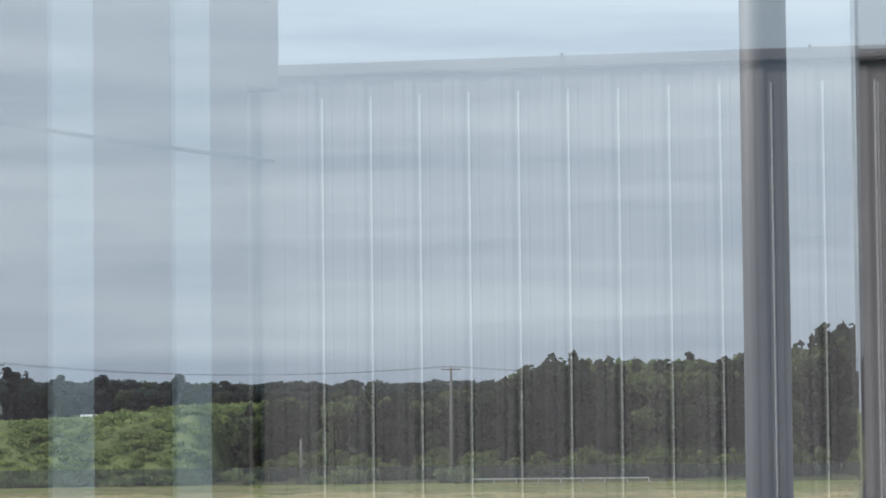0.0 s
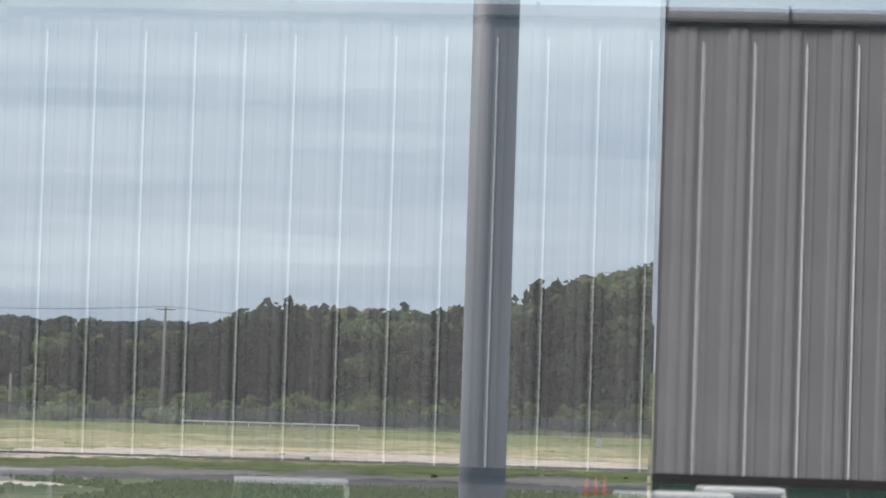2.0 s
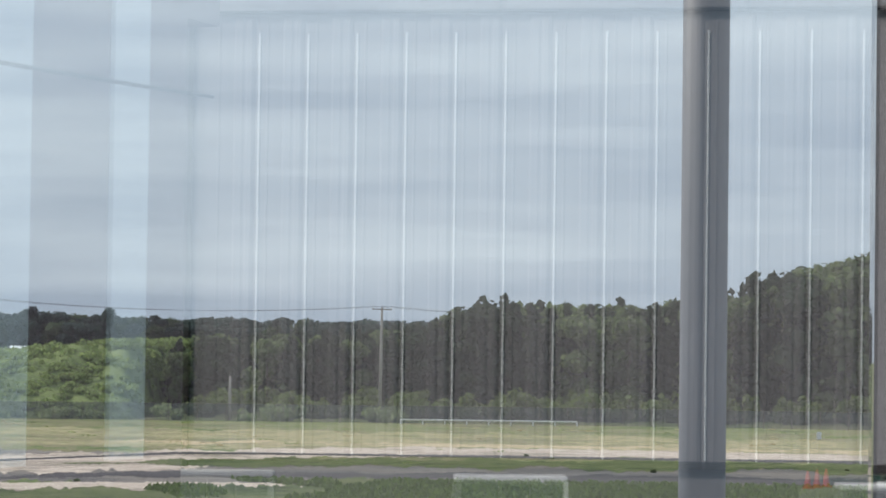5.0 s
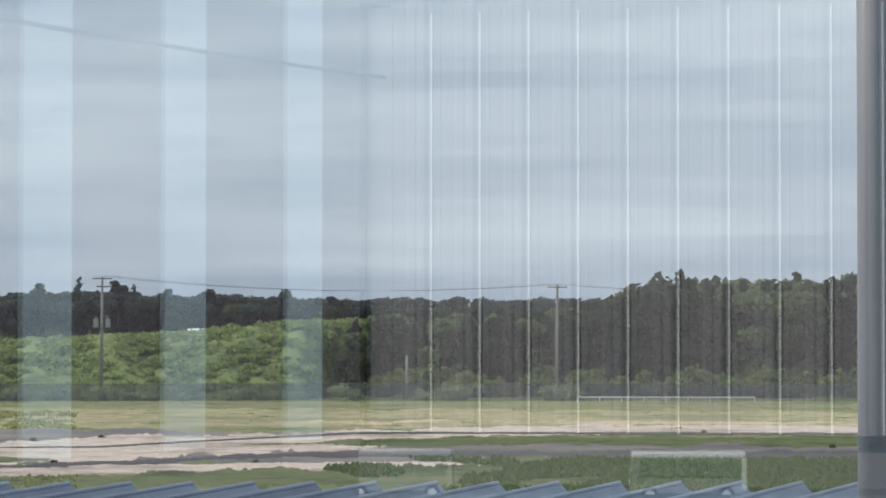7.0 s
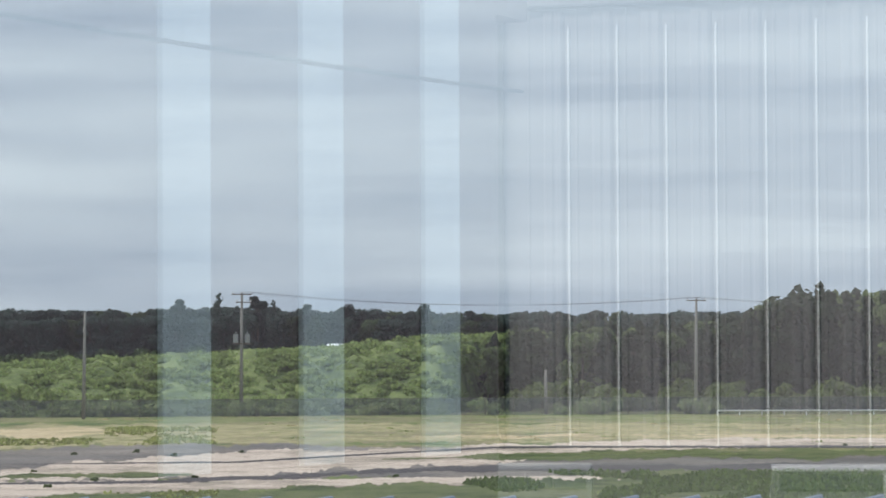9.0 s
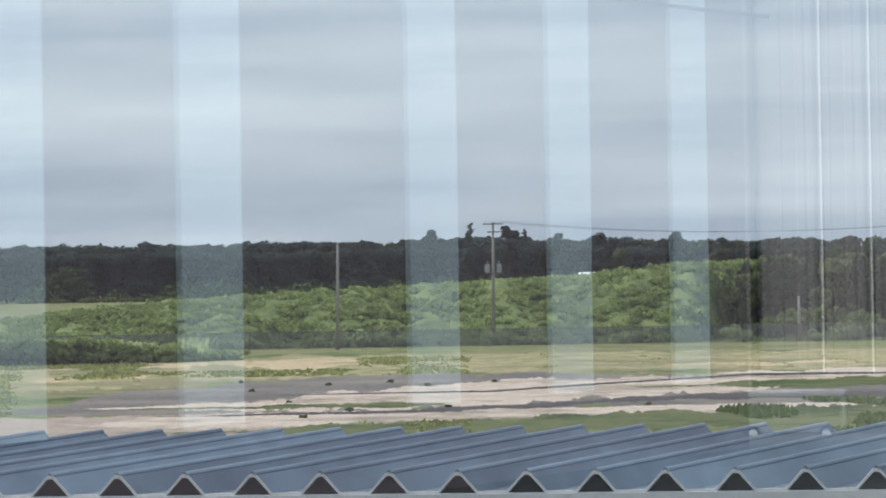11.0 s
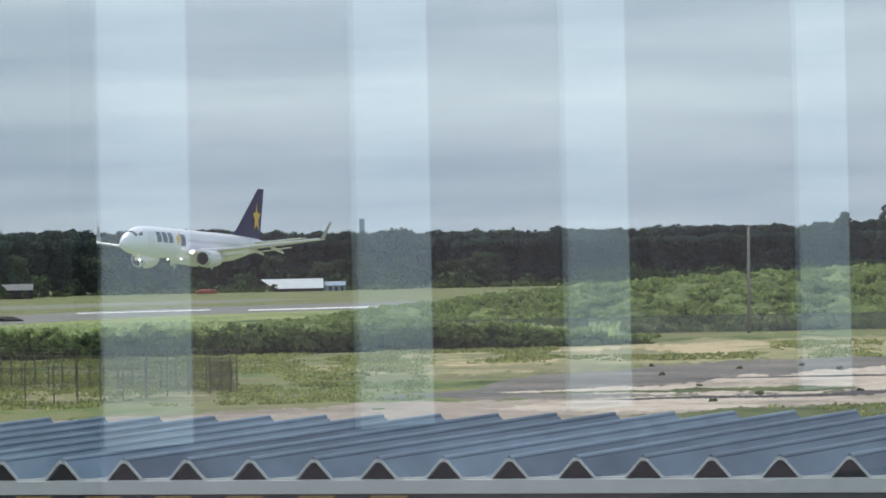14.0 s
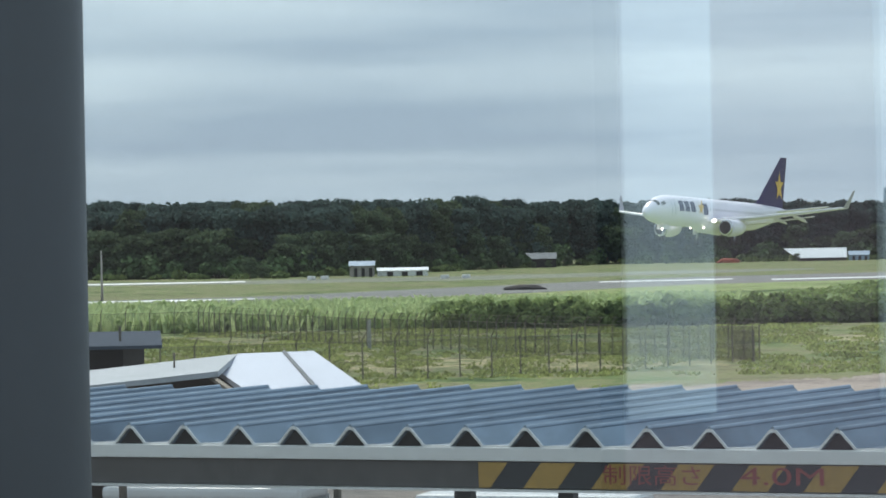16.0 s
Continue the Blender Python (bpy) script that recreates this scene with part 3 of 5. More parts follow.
def tree(name, height, spread, leaf, seed, kind, count=900, size=0.42):
    r = random.Random(seed)
    t = empty(name)
    bm = bmesh.new()
    lean = Vector((r.uniform(-0.3, 0.3), r.uniform(-0.3, 0.3), 0))
    top = Vector((lean.x, lean.y, height * 0.9))
    tube(bm, (0, 0, -0.1), top * 0.5, height * 0.022, height * 0.015, 8)
    tube(bm, top * 0.5, top, height * 0.015, height * 0.004, 8)
    lobes = []
    if kind == "pine":
        for i in range(15):
            h = height * (0.12 + 0.86 * i / 14)
            w = spread * (1.0 - 0.8 * (i / 14) ** 1.5) * r.uniform(0.65, 0.95)
            lobes.append((lean.x * h / height + r.uniform(-0.5, 0.5) * w, r.uniform(-0.5, 0.5) * w, h, w, height * 0.055))
    elif kind == "umbrella":
        for i in range(6):
            lobes.append((r.uniform(-0.7, 0.7) * spread, r.uniform(-0.7, 0.7) * spread, height * r.uniform(0.86, 0.97), spread * r.uniform(0.35, 0.6), height * 0.04))
        for i in range(3):
            lobes.append((r.uniform(-0.4, 0.4) * spread, r.uniform(-0.4, 0.4) * spread, height * r.uniform(0.55, 0.75), spread * 0.4, height * 0.04))
    else:
        for i in range(24):
            a = r.uniform(0, 6.28)
            q = r.uniform(0.1, 0.75) * spread
            h = height * (r.uniform(0.14, 0.87) if i > 4 else r.uniform(0.82, 0.88))
            q *= 1.15 - 0.75 * (h / height) ** 3
            lobes.append((math.cos(a) * q, math.sin(a) * q, h, spread * r.uniform(0.3, 0.5), height * r.uniform(0.08, 0.125)))
    for l in lobes[:7]:
        tube(bm, top * min(0.9, l[2] / top.z * 0.8), (l[0], l[1], l[2]), height * 0.008, height * 0.002, 5)
    part("trunk", bm, M_BARK, t)
    vs, fs = leaf_cloud(lobes, count, size, r)
    from_lists("crown", vs, fs, leaf, t)
    return t


def scatter_trees(protos, places, label, category, group, r):
    used = set()
    for (x, y, z, s) in places:
        p = r.choice(protos if s < 1.55 else protos[-4:])
        m = Matrix.Translation((x, y, z)) @ Matrix.Rotation(r.uniform(0, 6.28), 4, "Z")
        sc = (s * r.uniform(0.9, 1.15), s * r.uniform(0.9, 1.15), s)
        if p.name not in used:
            used.add(p.name)
            t = p
            t.matrix_basis = m
        else:
            t = copy_thing(p, m)
        t.scale = sc
        tagged(t, label, category, group)


r1 = random.Random(11)
near_protos = [tree("pine_tree", 10, 2.5, M_LEAF_D, 21 + i, "pine", 1500, 0.36) for i in range(4)] + [tree("broadleaf_tree", 10, 3.2, M_LEAF_D if i == 1 else M_LEAF_B, 41 + i, "broad", 2200, 0.34) for i in range(4)]
places = []
# near wood on the far side of the fence: the crown line rises towards -x
TOPS = [(3.75, 0.15), (3.3, 0.32), (2, 0.38), (0.8, 0.38), (-0.2, 0.45), (-1.0, 0.62), (-1.9, 1.0), (-3.2, 0.95), (-5, 1.0), (-6.5, 1.2), (-8.0, 1.75), (-9.5, 2.0), (-15, 2.2)]


def level(az, table):
    for (a0, v0), (a1, v1) in zip(table, table[1:]):
        if a0 >= az >= a1:
            return v0 + (v1 - v0) * (a0 - az) / (a0 - a1)
    return table[-1][1]


for row, dist in enumerate((318, 327, 337)):
    az = 3.75
    while az > -15:
        d = dist + r1.uniform(-3, 3)
        el = level(az, TOPS) * r1.uniform(0.93, 1.08) - (0.12 if row == 0 else 0)
        h = EYE + d * math.tan(radians(el))
        p = polar(az, d)
        places.append((p.x, p.y, 0, h / 10))
        az -= r1.uniform(0.28, 0.5)
scatter_trees(near_protos, places, "dark green tree at the edge of a dense wood", "tree", "wood behind the fence", r1)

far_protos = [tree("forest_tree", 16, 5.4, M_LEAF_M if i == 4 else M_LEAF_F, 61 + i, "broad", 2400, 0.5) for i in range(6)]
places = []
FTOPS = [(38, 0.95), (30, 0.95), (26.5, 0.92), (24, 0.83), (18, 0.72), (15, 0.7), (11, 0.7), (8.4, 0.74), (6, 0.68), (4, 0.62), (0, 0.62), (-3, 0.56)]
# the forest edge stands farther off where the field opens out
FAR = [(38, 775), (34, 770), (30, 725), (27, 830), (24, 1000), (10, 1000), (4, 900), (-3, 850)]
deep = []
for row, gap in enumerate((28, 45, 70, 95)):
    az = 38.0
    while az > -2:
        d = level(az, FAR) + gap + r1.uniform(-6, 6)
        el = level(az, FTOPS) * r1.uniform(0.95, 1.04) - (0.15 if row == 0 else 0)
        h = EYE + d * math.tan(radians(el))
        p = polar(az, d)
        if row < 2:
            places.append((p.x, p.y, 0, h / 15.5))
        else:
            deep.append((p.x, p.y, 0, h * 0.26, h * 0.86))
        az -= r1.uniform(0.2, 0.36)
scatter_trees(far_protos, places, "dark broadleaf tree in the far forest edge", "tree", "far forest", r1)
# lower, lighter trees in front of the forest edge
mid_protos = [tree("edge_tree", 9, 4.2, M_LEAF_M, 161 + i, "broad", 1500, 0.42) for i in range(3)]
places = []
for _ in range(95):
    az = r1.uniform(16, 37.5)
    d = level(az, FAR) + r1.uniform(8, 24)
    el = level(az, FTOPS) * r1.uniform(0.05, 0.5)
    p = polar(az, d)
    places.append((p.x, p.y, 0, min(1.5, (EYE + d * math.tan(radians(el))) / 9)))
for az, d, k in ((25.55, 895, 0.35), (25.25, 892, 0.22), (24.95, 893, 0.26), (24.6, 897, 0.4), (20.33, 960, 0.3), (30.55, 690, 0.58), (30.3, 700, 0.35), (26.1, 800, 0.4)):
    p = polar(az, d)
    places.append((p.x, p.y, 0, k))
scatter_trees(mid_protos, places, "lower green tree in front of the far forest", "tree", "forest edge trees", r1)

# ---------------------------------------------------------------- bank overgrown with creepers
BTOP = [(21, -1.1), (18, -0.75), (15, -0.48), (12, -0.3), (9.5, -0.22), (7, -0.09), (5, 0.1), (3.5, 0.18), (2.8, 0.08), (1.5, -0.25), (-1, -0.6)]
verts, faces = [], []
NA, ND = 180, 26
for i in range(NA):
    az = 21 - 22.0 * i / (NA - 1)
    top = EYE + 315 * math.tan(radians(level(az, BTOP)))
    for j in range(ND):
        k = j / (ND - 1)
        d = 288 + 60 * k + 62 * min(1, max(0, (4.7 - az) / 1.2))
        s = min(1.0, k / 0.42)
        hz = top * (s * s * (3 - 2 * s)) - (0.0 if k < 0.6 else (k - 0.6) * 6)
        hz += (0.9 * noise.noise((az * 1.5, d * 0.08, 1)) + 0.5 * noise.noise((az * 4, d * 0.25, 2))) * min(1, k * 5)
        verts.append(polar(az, d, max(hz, -0.5) if k > 0 else -0.2))
for i in range(NA - 1):
    for j in range(ND - 1):
        a = i * ND + j
        faces.append((a, a + ND, a + ND + 1, a + 1))
# bank green kept darker so bare gaps between the clumps read as shaded
bank = from_lists("earth_bank", verts, faces, meadow("bank_gap_shade", [(0.06, 0.09, 0.034), (0.135, 0.18, 0.068), (0.20, 0.245, 0.09), (0.11, 0.15, 0.055)], 0.15, 0.42, 0.58), smooth=True)
tagged(bank, "long earth bank overgrown with green creepers", "bank", kind="structure")
# ---------------------------------------------------------------- shrubs, reeds, tufts
def clumps(name, places, count, size, material, label, category, seed):
    """Many leafy clumps in one mesh. places: x, y, z, radius, height."""
    r = random.Random(seed)
    vs, fs = [], []
    for x, y, z, rad, h in places:
        lobes = [(x + r.uniform(-0.5, 0.5) * rad, y + r.uniform(-0.5, 0.5) * rad, z + h * r.uniform(0.25, 0.75), rad * r.uniform(0.4, 0.7), h * r.uniform(0.2, 0.36)) for _ in range(4)]
        v, f = leaf_cloud(lobes, count, size, r)
        n = len(vs)
        vs += v
        fs += [tuple(n + k for k in q) for q in f]
    return tagged(from_lists(name, vs, fs, material), label, category, kind="stuff")


r2 = random.Random(31)


def bank_z(az, d):
    top = EYE + 315 * math.tan(radians(level(az, BTOP)))
    s = min(1.0, (d - 288) / 60 / 0.42)
    return top * (s * s * (3 - 2 * s))


pl = []
for _ in range(1900):
    az = r2.uniform(-0.5, 20.5)
    d = r2.uniform(289, 318)
    away = 62 * min(1, max(0, (4.7 - az) / 1.2))
    p = polar(az, d + away)
    s = r2.uniform(0.5, 1.5)
    pl.append((p.x, p.y, bank_z(az, d) - 0.4 * s, s, 0.9 * s))
clumps("creeper_thicket", pl, 64, 0.22, M_LEAF_L, "green creepers and shrubs covering the bank", "shrubs", 5)

pl = []
for _ in range(260):
    az = r2.uniform(13.5, 26.4)
    d = 243 + (20 - az) * 0.9 * (1 if az < 20 else 0.2) + r2.uniform(-2.5, 5)
    p = polar(az, d)
    s = r2.uniform(0.8, 1.5)
    pl.append((p.x, p.y, -0.2, s, r2.uniform(1.3, 2.25) * min(1.0, 0.25 + (az - 13.5) / 4.5)))
M_HEDGE = mat("hedge_foliage", (0.125, 0.165, 0.06), 0.9, vary=0.5, scale=0.3, fine=1.5, island=0.6, spec=0.1, thin=0.3)
clumps("hedge", pl, 170, 0.26, M_HEDGE, "row of dense dark green bushes", "hedge", 6)
# paler leaves along the hedge top: the light from above put in as colour
pl = []
for _ in range(230):
    az = r2.uniform(13.2, 27)
    p = polar(az, 244 + (20 - az) * 0.9 * (1 if az < 20 else 0.2) + r2.uniform(-1, 9))
    k = min(1.0, 0.25 + (az - 13.2) / 4.5)
    pl.append((p.x, p.y, r2.uniform(0.7, 1.35) * k, r2.uniform(0.6, 1.3), r2.uniform(0.7, 1.3) * k))
clumps("creepers", pl, 90, 0.22, M_LEAF_L, "paler leaf clumps painting the sunlit tops of the bushes", "shrubs", 66)

pl = []
for _ in range(150):
    az = r2.uniform(-14, 3.9)
    d = r2.uniform(300, 312)
    p = polar(az, d)
    s = r2.uniform(1.0, 2.2)
    pl.append((p.x, p.y, -0.2, s, r2.uniform(1.6, 3.6)))
clumps("undergrowth", pl, 150, 0.34, mat("undergrowth_foliage", (0.15, 0.19, 0.075), 0.9, vary=0.4, scale=0.2, fine=1.2, island=0.6, spec=0.1, thin=0.4), "green undergrowth along the edge of the wood", "shrubs", 7)

clumps("deep_forest", deep, 620, 0.8, M_LEAF_F, "dark trees standing deeper in the far forest", "forest", 77)
pl = []
for _ in range(360):
    az = r2.uniform(-2, 37)
    d = level(az, FAR) + r2.uniform(0, 22)
    p = polar(az, d)
    s = r2.uniform(2.0, 5.2)
    pl.append((p.x, p.y, -0.3, s, s * r2.uniform(1.0, 1.7)))
clumps("forest_edge_bushes", pl, 120, 0.7, mat("forest_edge_foliage", (0.085, 0.125, 0.055), 0.9, vary=0.4, scale=0.1, fine=0.6, island=0.5, spec=0.1), "bushes at the foot of the far forest", "shrubs", 8)

pl = []
for _ in range(150):
    az = r2.uniform(12, 37)
    d = level(az, FAR) - r2.uniform(4, 14)
    p = polar(az, d)
    s = r2.uniform(1.5, 3.0)
    pl.append((p.x, p.y, -0.2, s, r2.uniform(1.0, 2.3)))
clumps("runway_side_bushes", pl, 70, 0.6, M_HEDGE, "low bushes along the far side of the runway", "shrubs", 18)
pl = []
for _ in range(120):
    az, d = r2.uniform(-1, 15), r2.uniform(286.5, 290)
    if noise.noise((az * 0.7, 3, 3)) < -0.05:
        continue
    p = polar(az, d)
    s = r2.uniform(0.7, 1.4)
    pl.append((p.x, p.y, -0.2, s, r2.uniform(1.0, 1.9)))
clumps("pale_bushes", pl, 120, 0.24, M_REED, "pale green bushes at the foot of the bank", "shrubs", 19)
# single conifers standing above the far trees
tall = [tree("tall_pine", 12, 1.9, M_LEAF_F, 81 + i, ("broad", "pine", "umbrella")[i], 800, 0.36) for i in range(3)]
pl = []
for az, el in ((9.6, 0.85), (8.9, 0.95), (8.2, 0.9), (7.9, 0.82), (7.3, 0.75), (6.55, 0.78), (6.3, 0.62), (5.05, 0.78), (4.3, 0.6), (4.15, 0.62)):
    d = level(az, FAR) + 25
    p = polar(az, d)
    pl.append((p.x, p.y, 0, (EYE + d * math.tan(radians(el))) / 11.6))
scatter_trees(tall, pl, "single tall conifer rising over the far trees", "tree", "tall conifers", r2)


def blades(name, count, az0, az1, d0, d1, h0, h1, wide, material, label, category, seed, skip=None):
    r = random.Random(seed)
    vs, fs = [], []
    for _ in range(count):
        az, d = r.uniform(az0, az1), math.sqrt(r.uniform(d0 * d0, d1 * d1))
        if skip and skip(az, d):
            continue
        p = polar(az, d)
        for _ in range(3):
            h, a = r.uniform(h0, h1), r.uniform(0, 6.28)
            dx, dy = math.cos(a) * wide, math.sin(a) * wide
            lx, ly = r.uniform(-0.4, 0.4) * h, r.uniform(-0.4, 0.4) * h
            ox, oy = r.uniform(-0.3, 0.3), r.uniform(-0.3, 0.3)
            i = len(vs)
            vs += [(p.x + ox - dx, p.y + oy - dy, -0.02), (p.x + ox + dx, p.y + oy + dy, -0.02), (p.x + ox + lx + dx * 0.5, p.y + oy + ly + dy * 0.5, h * 0.8), (p.x + ox + lx * 1.6, p.y + oy + ly * 1.6, h)]
            fs += [(i, i + 1, i + 2), (i, i + 2, i + 3)]
    return tagged(from_lists(name, vs, fs, material), label, category, kind="stuff")


blades("reed_bed", 9000, 21.5, 37, 246, 300, 0.9, 2.1, 0.22, M_REED, "pale green reeds and tall grass", "reeds", 12)
blades("reed_bed", 5000, 13, 23, 250, 300, 0.6, 1.5, 0.22, M_REED, "pale green tall grass behind the hedge", "reeds", 13, lambda az, d: noise.noise((az * 1.1, d * 0.05, 6)) > (az - 15.5) * 0.2)
r5 = random.Random(55)
pl = []
for _ in range(330):
    az = r5.uniform(21.5, 37)
    p = polar(az, r5.uniform(246, 285))
    s = r5.uniform(0.7, 1.7)
    pl.append((p.x, p.y, -0.1, s, r5.uniform(1.3, 2.4)))
clumps("reed_clumps", pl, 90, 0.24, M_REED, "uneven clumps of pale green reeds", "reeds", 56)
M_TUFT = mat("field_weed_leaves", (0.29, 0.35, 0.135), 0.95, vary=0.5, scale=0.1, fine=0.8, island=0.6, spec=0.05, thin=0.65)
M_STRAW = mat("straw_leaves", (0.50, 0.43, 0.25), 0.95, vary=0.35, scale=0.1, fine=0.8, island=0.6, spec=0.05, thin=0.65)
pl, pl2 = [], []


def bare(az, d):
    """True on the sand and asphalt, where little grows."""
    return (az < 17.5 and 138 < d < 205) or (az < 27 and 120 < d < 150 and az > 11) or (11 < az < 15 and 219 < d < 258)


for _ in range(1000):
    az, d = r2.uniform(-14, 37), math.sqrt(r2.uniform(128 ** 2, 284 ** 2))
    if bare(az, d) and noise.noise((az * 0.9, d * 0.05, 4)) < 0.38:
        continue
    if noise.noise((az * 0.8, d * 0.04, 8)) + 0.4 * noise.noise((az * 3, d * 0.2, 1)) < 0.0:
        continue
    p = polar(az, d)
    s = r2.uniform(0.3, 1.3)
    (pl2 if (d > 205 and r2.random() < 0.35) else pl).append((p.x, p.y, -0.05, s, r2.uniform(0.05, 0.17)))
clumps("field_weeds", pl, 30, 0.075, M_TUFT, "low weeds and clover scattered over the grass", "weeds", 14)
clumps("straw_tufts", pl2, 34, 0.075, M_STRAW, "low tufts of dry straw-coloured grass", "dry grass", 15)
blades("verge_grass", 8000, -14, 7, 124, 156, 0.06, 0.3, 0.14, mat("verge_tuft", (0.12, 0.175, 0.055), 0.95, vary=0.4, scale=0.1, fine=0.8, island=0.7, spec=0.1, thin=0.5), "lush green grass beside the road", "grass", 16, lambda az, d: noise.noise((az * 0.7, d * 0.08, 2)) < (az - 1.5) * 0.16 - 0.1)
blades("field_grass", 36000, 9, 37, 126, 250, 0.03, 0.2, 0.13, mat("field_grass_leaves", (0.29, 0.32, 0.12), 0.95, vary=0.75, scale=0.08, fine=0.8, island=0.7, spec=0.05, thin=0.5), "uneven green grass of the airfield", "grass", 17, lambda az, d: bare(az, d) or noise.noise((az * 0.8, d * 0.06, 5)) + 0.5 * noise.noise((az * 4, d * 0.2, 9)) < -0.1)
pl = []
for _ in range(22):
    az, d = r2.uniform(-13, 15), r2.uniform(142, 198)
    p = polar(az, d)
    s = r2.uniform(0.1, 0.24)
    pl.append((p.x, p.y, -0.05, s, s * 1.1))
clumps("weeds", pl, 60, 0.10, M_HEDGE, "small dark weeds on the bare ground", "weeds", 9)

# ---------------------------------------------------------------- utility poles and wires


M_TRANSF = mat("transformer_grey", (0.34, 0.35, 0.35), 0.6, vary=0.1, scale=1)


def utility_pole(az, dist, height, lean, transformers, arms, label):
    c = empty("utility_pole", polar(az, dist), az)
    c.rotation_euler.y = radians(lean)
    part("shaft", tubed((0, 0, 0), (0, 0, height), 0.19, 0.11, n=14), M_POLE, c, smooth=True)
    for k in range(arms):
        z = height - 0.25 - 0.75 * k
        part("crossarm", boxed(-0.95 + 0.4 * k, 0.95, -0.16, -0.06, z, z + 0.1, bevel=0.01), M_FENCE, c)
        for x in (-0.85 + 0.4 * k, 0.3, 0.85):
            bm = tubed((x, -0.11, z + 0.1), (x, -0.11, z + 0.3), 0.05, 0.03, n=8)
            part("insulator", bm, M_LIGHTMETAL, c)
    if transformers:
        z = height * 0.60
        part("bracket", boxed(-0.95, 0.95, -0.2, -0.1, z - 0.25, z - 0.12), M_FENCE, c)
        for x in (-0.55, 0.55):
            bm = tubed((x, -0.2, z - 0.12), (x, -0.2, z + 0.7), 0.23, n=16)
            tube(bm, (x, -0.2, z + 0.75), (x, -0.2, z + 0.95), 0.06, n=8)
            part("transformer", bm, M_TRANSF, c, "pale grey cylindrical transformer", smooth=False)
    return tagged(c, label, "utility pole")


utility_pole(0.0, 291, 10.9, 0.6, False, 1, "concrete utility pole with one crossarm")
utility_pole(8.5, 288.6, 11.64, 0.4, True, 2, "concrete utility pole with two transformers and crossarms")
utility_pole(11.43, 280, 9.7, 0.9, False, 0, "bare concrete utility pole carrying a single wire")
utility_pole(2.8, 289, 4.2, 0.0, False, 0, "short concrete post by the fence")
utility_pole(33.3, 420, 7.0, 0.0, False, 0, "thin dark mast beside the runway")


def wire(a, b, sag, radius=0.02, name="overhead_wire", label="thin dark overhead wire between poles", material=None):
    a, b = Vector(a), Vector(b)
    bm = bmesh.new()
    prev = None
    for i in range(17):
        k = i / 16
        p = a.lerp(b, k) - Vector((0, 0, sag * 4 * k * (1 - k)))
        if prev is not None:
            tube(bm, prev, p, radius, n=5)
        prev = p
    return tagged(finish(name, bm, material or M_WIRE), label, "wire")


top1, top2, top3 = polar(0, 291, 11.0), polar(8.5, 288.6, 11.7), polar(11.43, 280, 9.6)
for off in (-0.8, 0.3, 0.85):
    o = Vector((off, 0, 0))
    wire(top1 + o, top2 + o, 1.0, 0.010)
    wire(top1 + o, polar(-9.5, 300, 11.5) + o, 1.2, 0.010)
wire(top3, polar(8.5, 288.4, 8.6), 0.5, 0.014)
wire(top2 - Vector((0, 0, 1.8)), polar(0, 290.8, 9.2), 0.8, 0.012)

# ---------------------------------------------------------------- fences


def netting(name, colour, cover):
    m = mat(name, colour, 0.8, 0.2, vary=0.3, scale=0.3)
    n, l = m.node_tree.nodes, m.node_tree.links
    m.node_tree.nodes["Principled BSDF"].inputs["Alpha"].default_value = cover
    return m


M_NET = netting("chain_link_netting", (0.11, 0.095, 0.075), 0.11)
M_NET_RUST = netting("rusty_chain_link", (0.14, 0.11, 0.075), 0.15)
M_NET_GREY = netting("grey_chain_link", (0.16, 0.17, 0.19), 0.34)


def fence(pts, spacing, height, net, arms, label, rails=2, name="chain_link_fence"):
    f = empty(name)
    post_bm = tubed((0, 0, 0), (0, 0, height), 0.036, n=6)
    if arms:
        tube(post_bm, (0, 0, height), (0.30, -0.16, height + 0.40), 0.028, n=5)
    data = None
    for a, b in zip(pts, pts[1:]):
        a, b = Vector(a), Vector(b)
        n = max(1, round((b - a).length / spacing))
        for i in range(n + (b == Vector(pts[-1]))):
            if data is None:
                ob = part("post", post_bm, M_FENCE, f)
                data = ob.data
            else:
                ob = new("post", data)
                ob.parent = f
            ob.location = a.lerp(b, i / n)
        for k in range(rails):
            z = Vector((0, 0, height * (1 - 0.5 * k) - 0.05))
            part("rail", tubed(a + z, b + z, 0.013, n=5), M_FENCE, f)
        if arms:
            for k in (0.15, 0.36):
                z = Vector((k * 0.6, -k * 0.6, height + k))
                part("barbed_wire", tubed(a + z, b + z, 0.006, n=4), M_FENCE, f)
        d = (b - a).normalized()
        nrm = Vector((-d.y, d.x, 0)) * 0.004
        bm = bmesh.new()
        vs = [bm.verts.new(p + s * nrm + Vector((0, 0, z))) for s in (-1, 1) for p, z in ((a, 0.05), (b, 0.05), (b, height - 0.05), (a, height - 0.05))]
        for q in ((0, 1, 2, 3), (7, 6, 5, 4)):
            bm.faces.new([vs[k] for k in q])
        part("netting", bm, net, f, "wire netting")
    return tagged(f, label, "fence")


fence([polar(21.12, 166), polar(24.4, 155.5), polar(26, 153), polar(33.5, 146)], 1.75, 2.0, M_NET, True, "rusty chain-link fence with slanted barbed wire arms")
fence([polar(21.0, 167.5), polar(25, 182), polar(28.5, 206), polar(31.5, 238)], 1.25, 1.9, M_NET_RUST, True, "dark chain-link fence enclosing a grassy plot")
fence([polar(31.5, 239.5), polar(37, 236)], 2.0, 1.9, M_NET, True, "chain-link fence beside the taxiway")
fence([polar(19, 284), polar(12, 284), polar(5, 285), polar(-3, 285), polar(-14, 283)], 2.6, 1.7, M_NET_GREY, False, "long grey chain-link fence along the bank")
p = polar(28.3, 199)
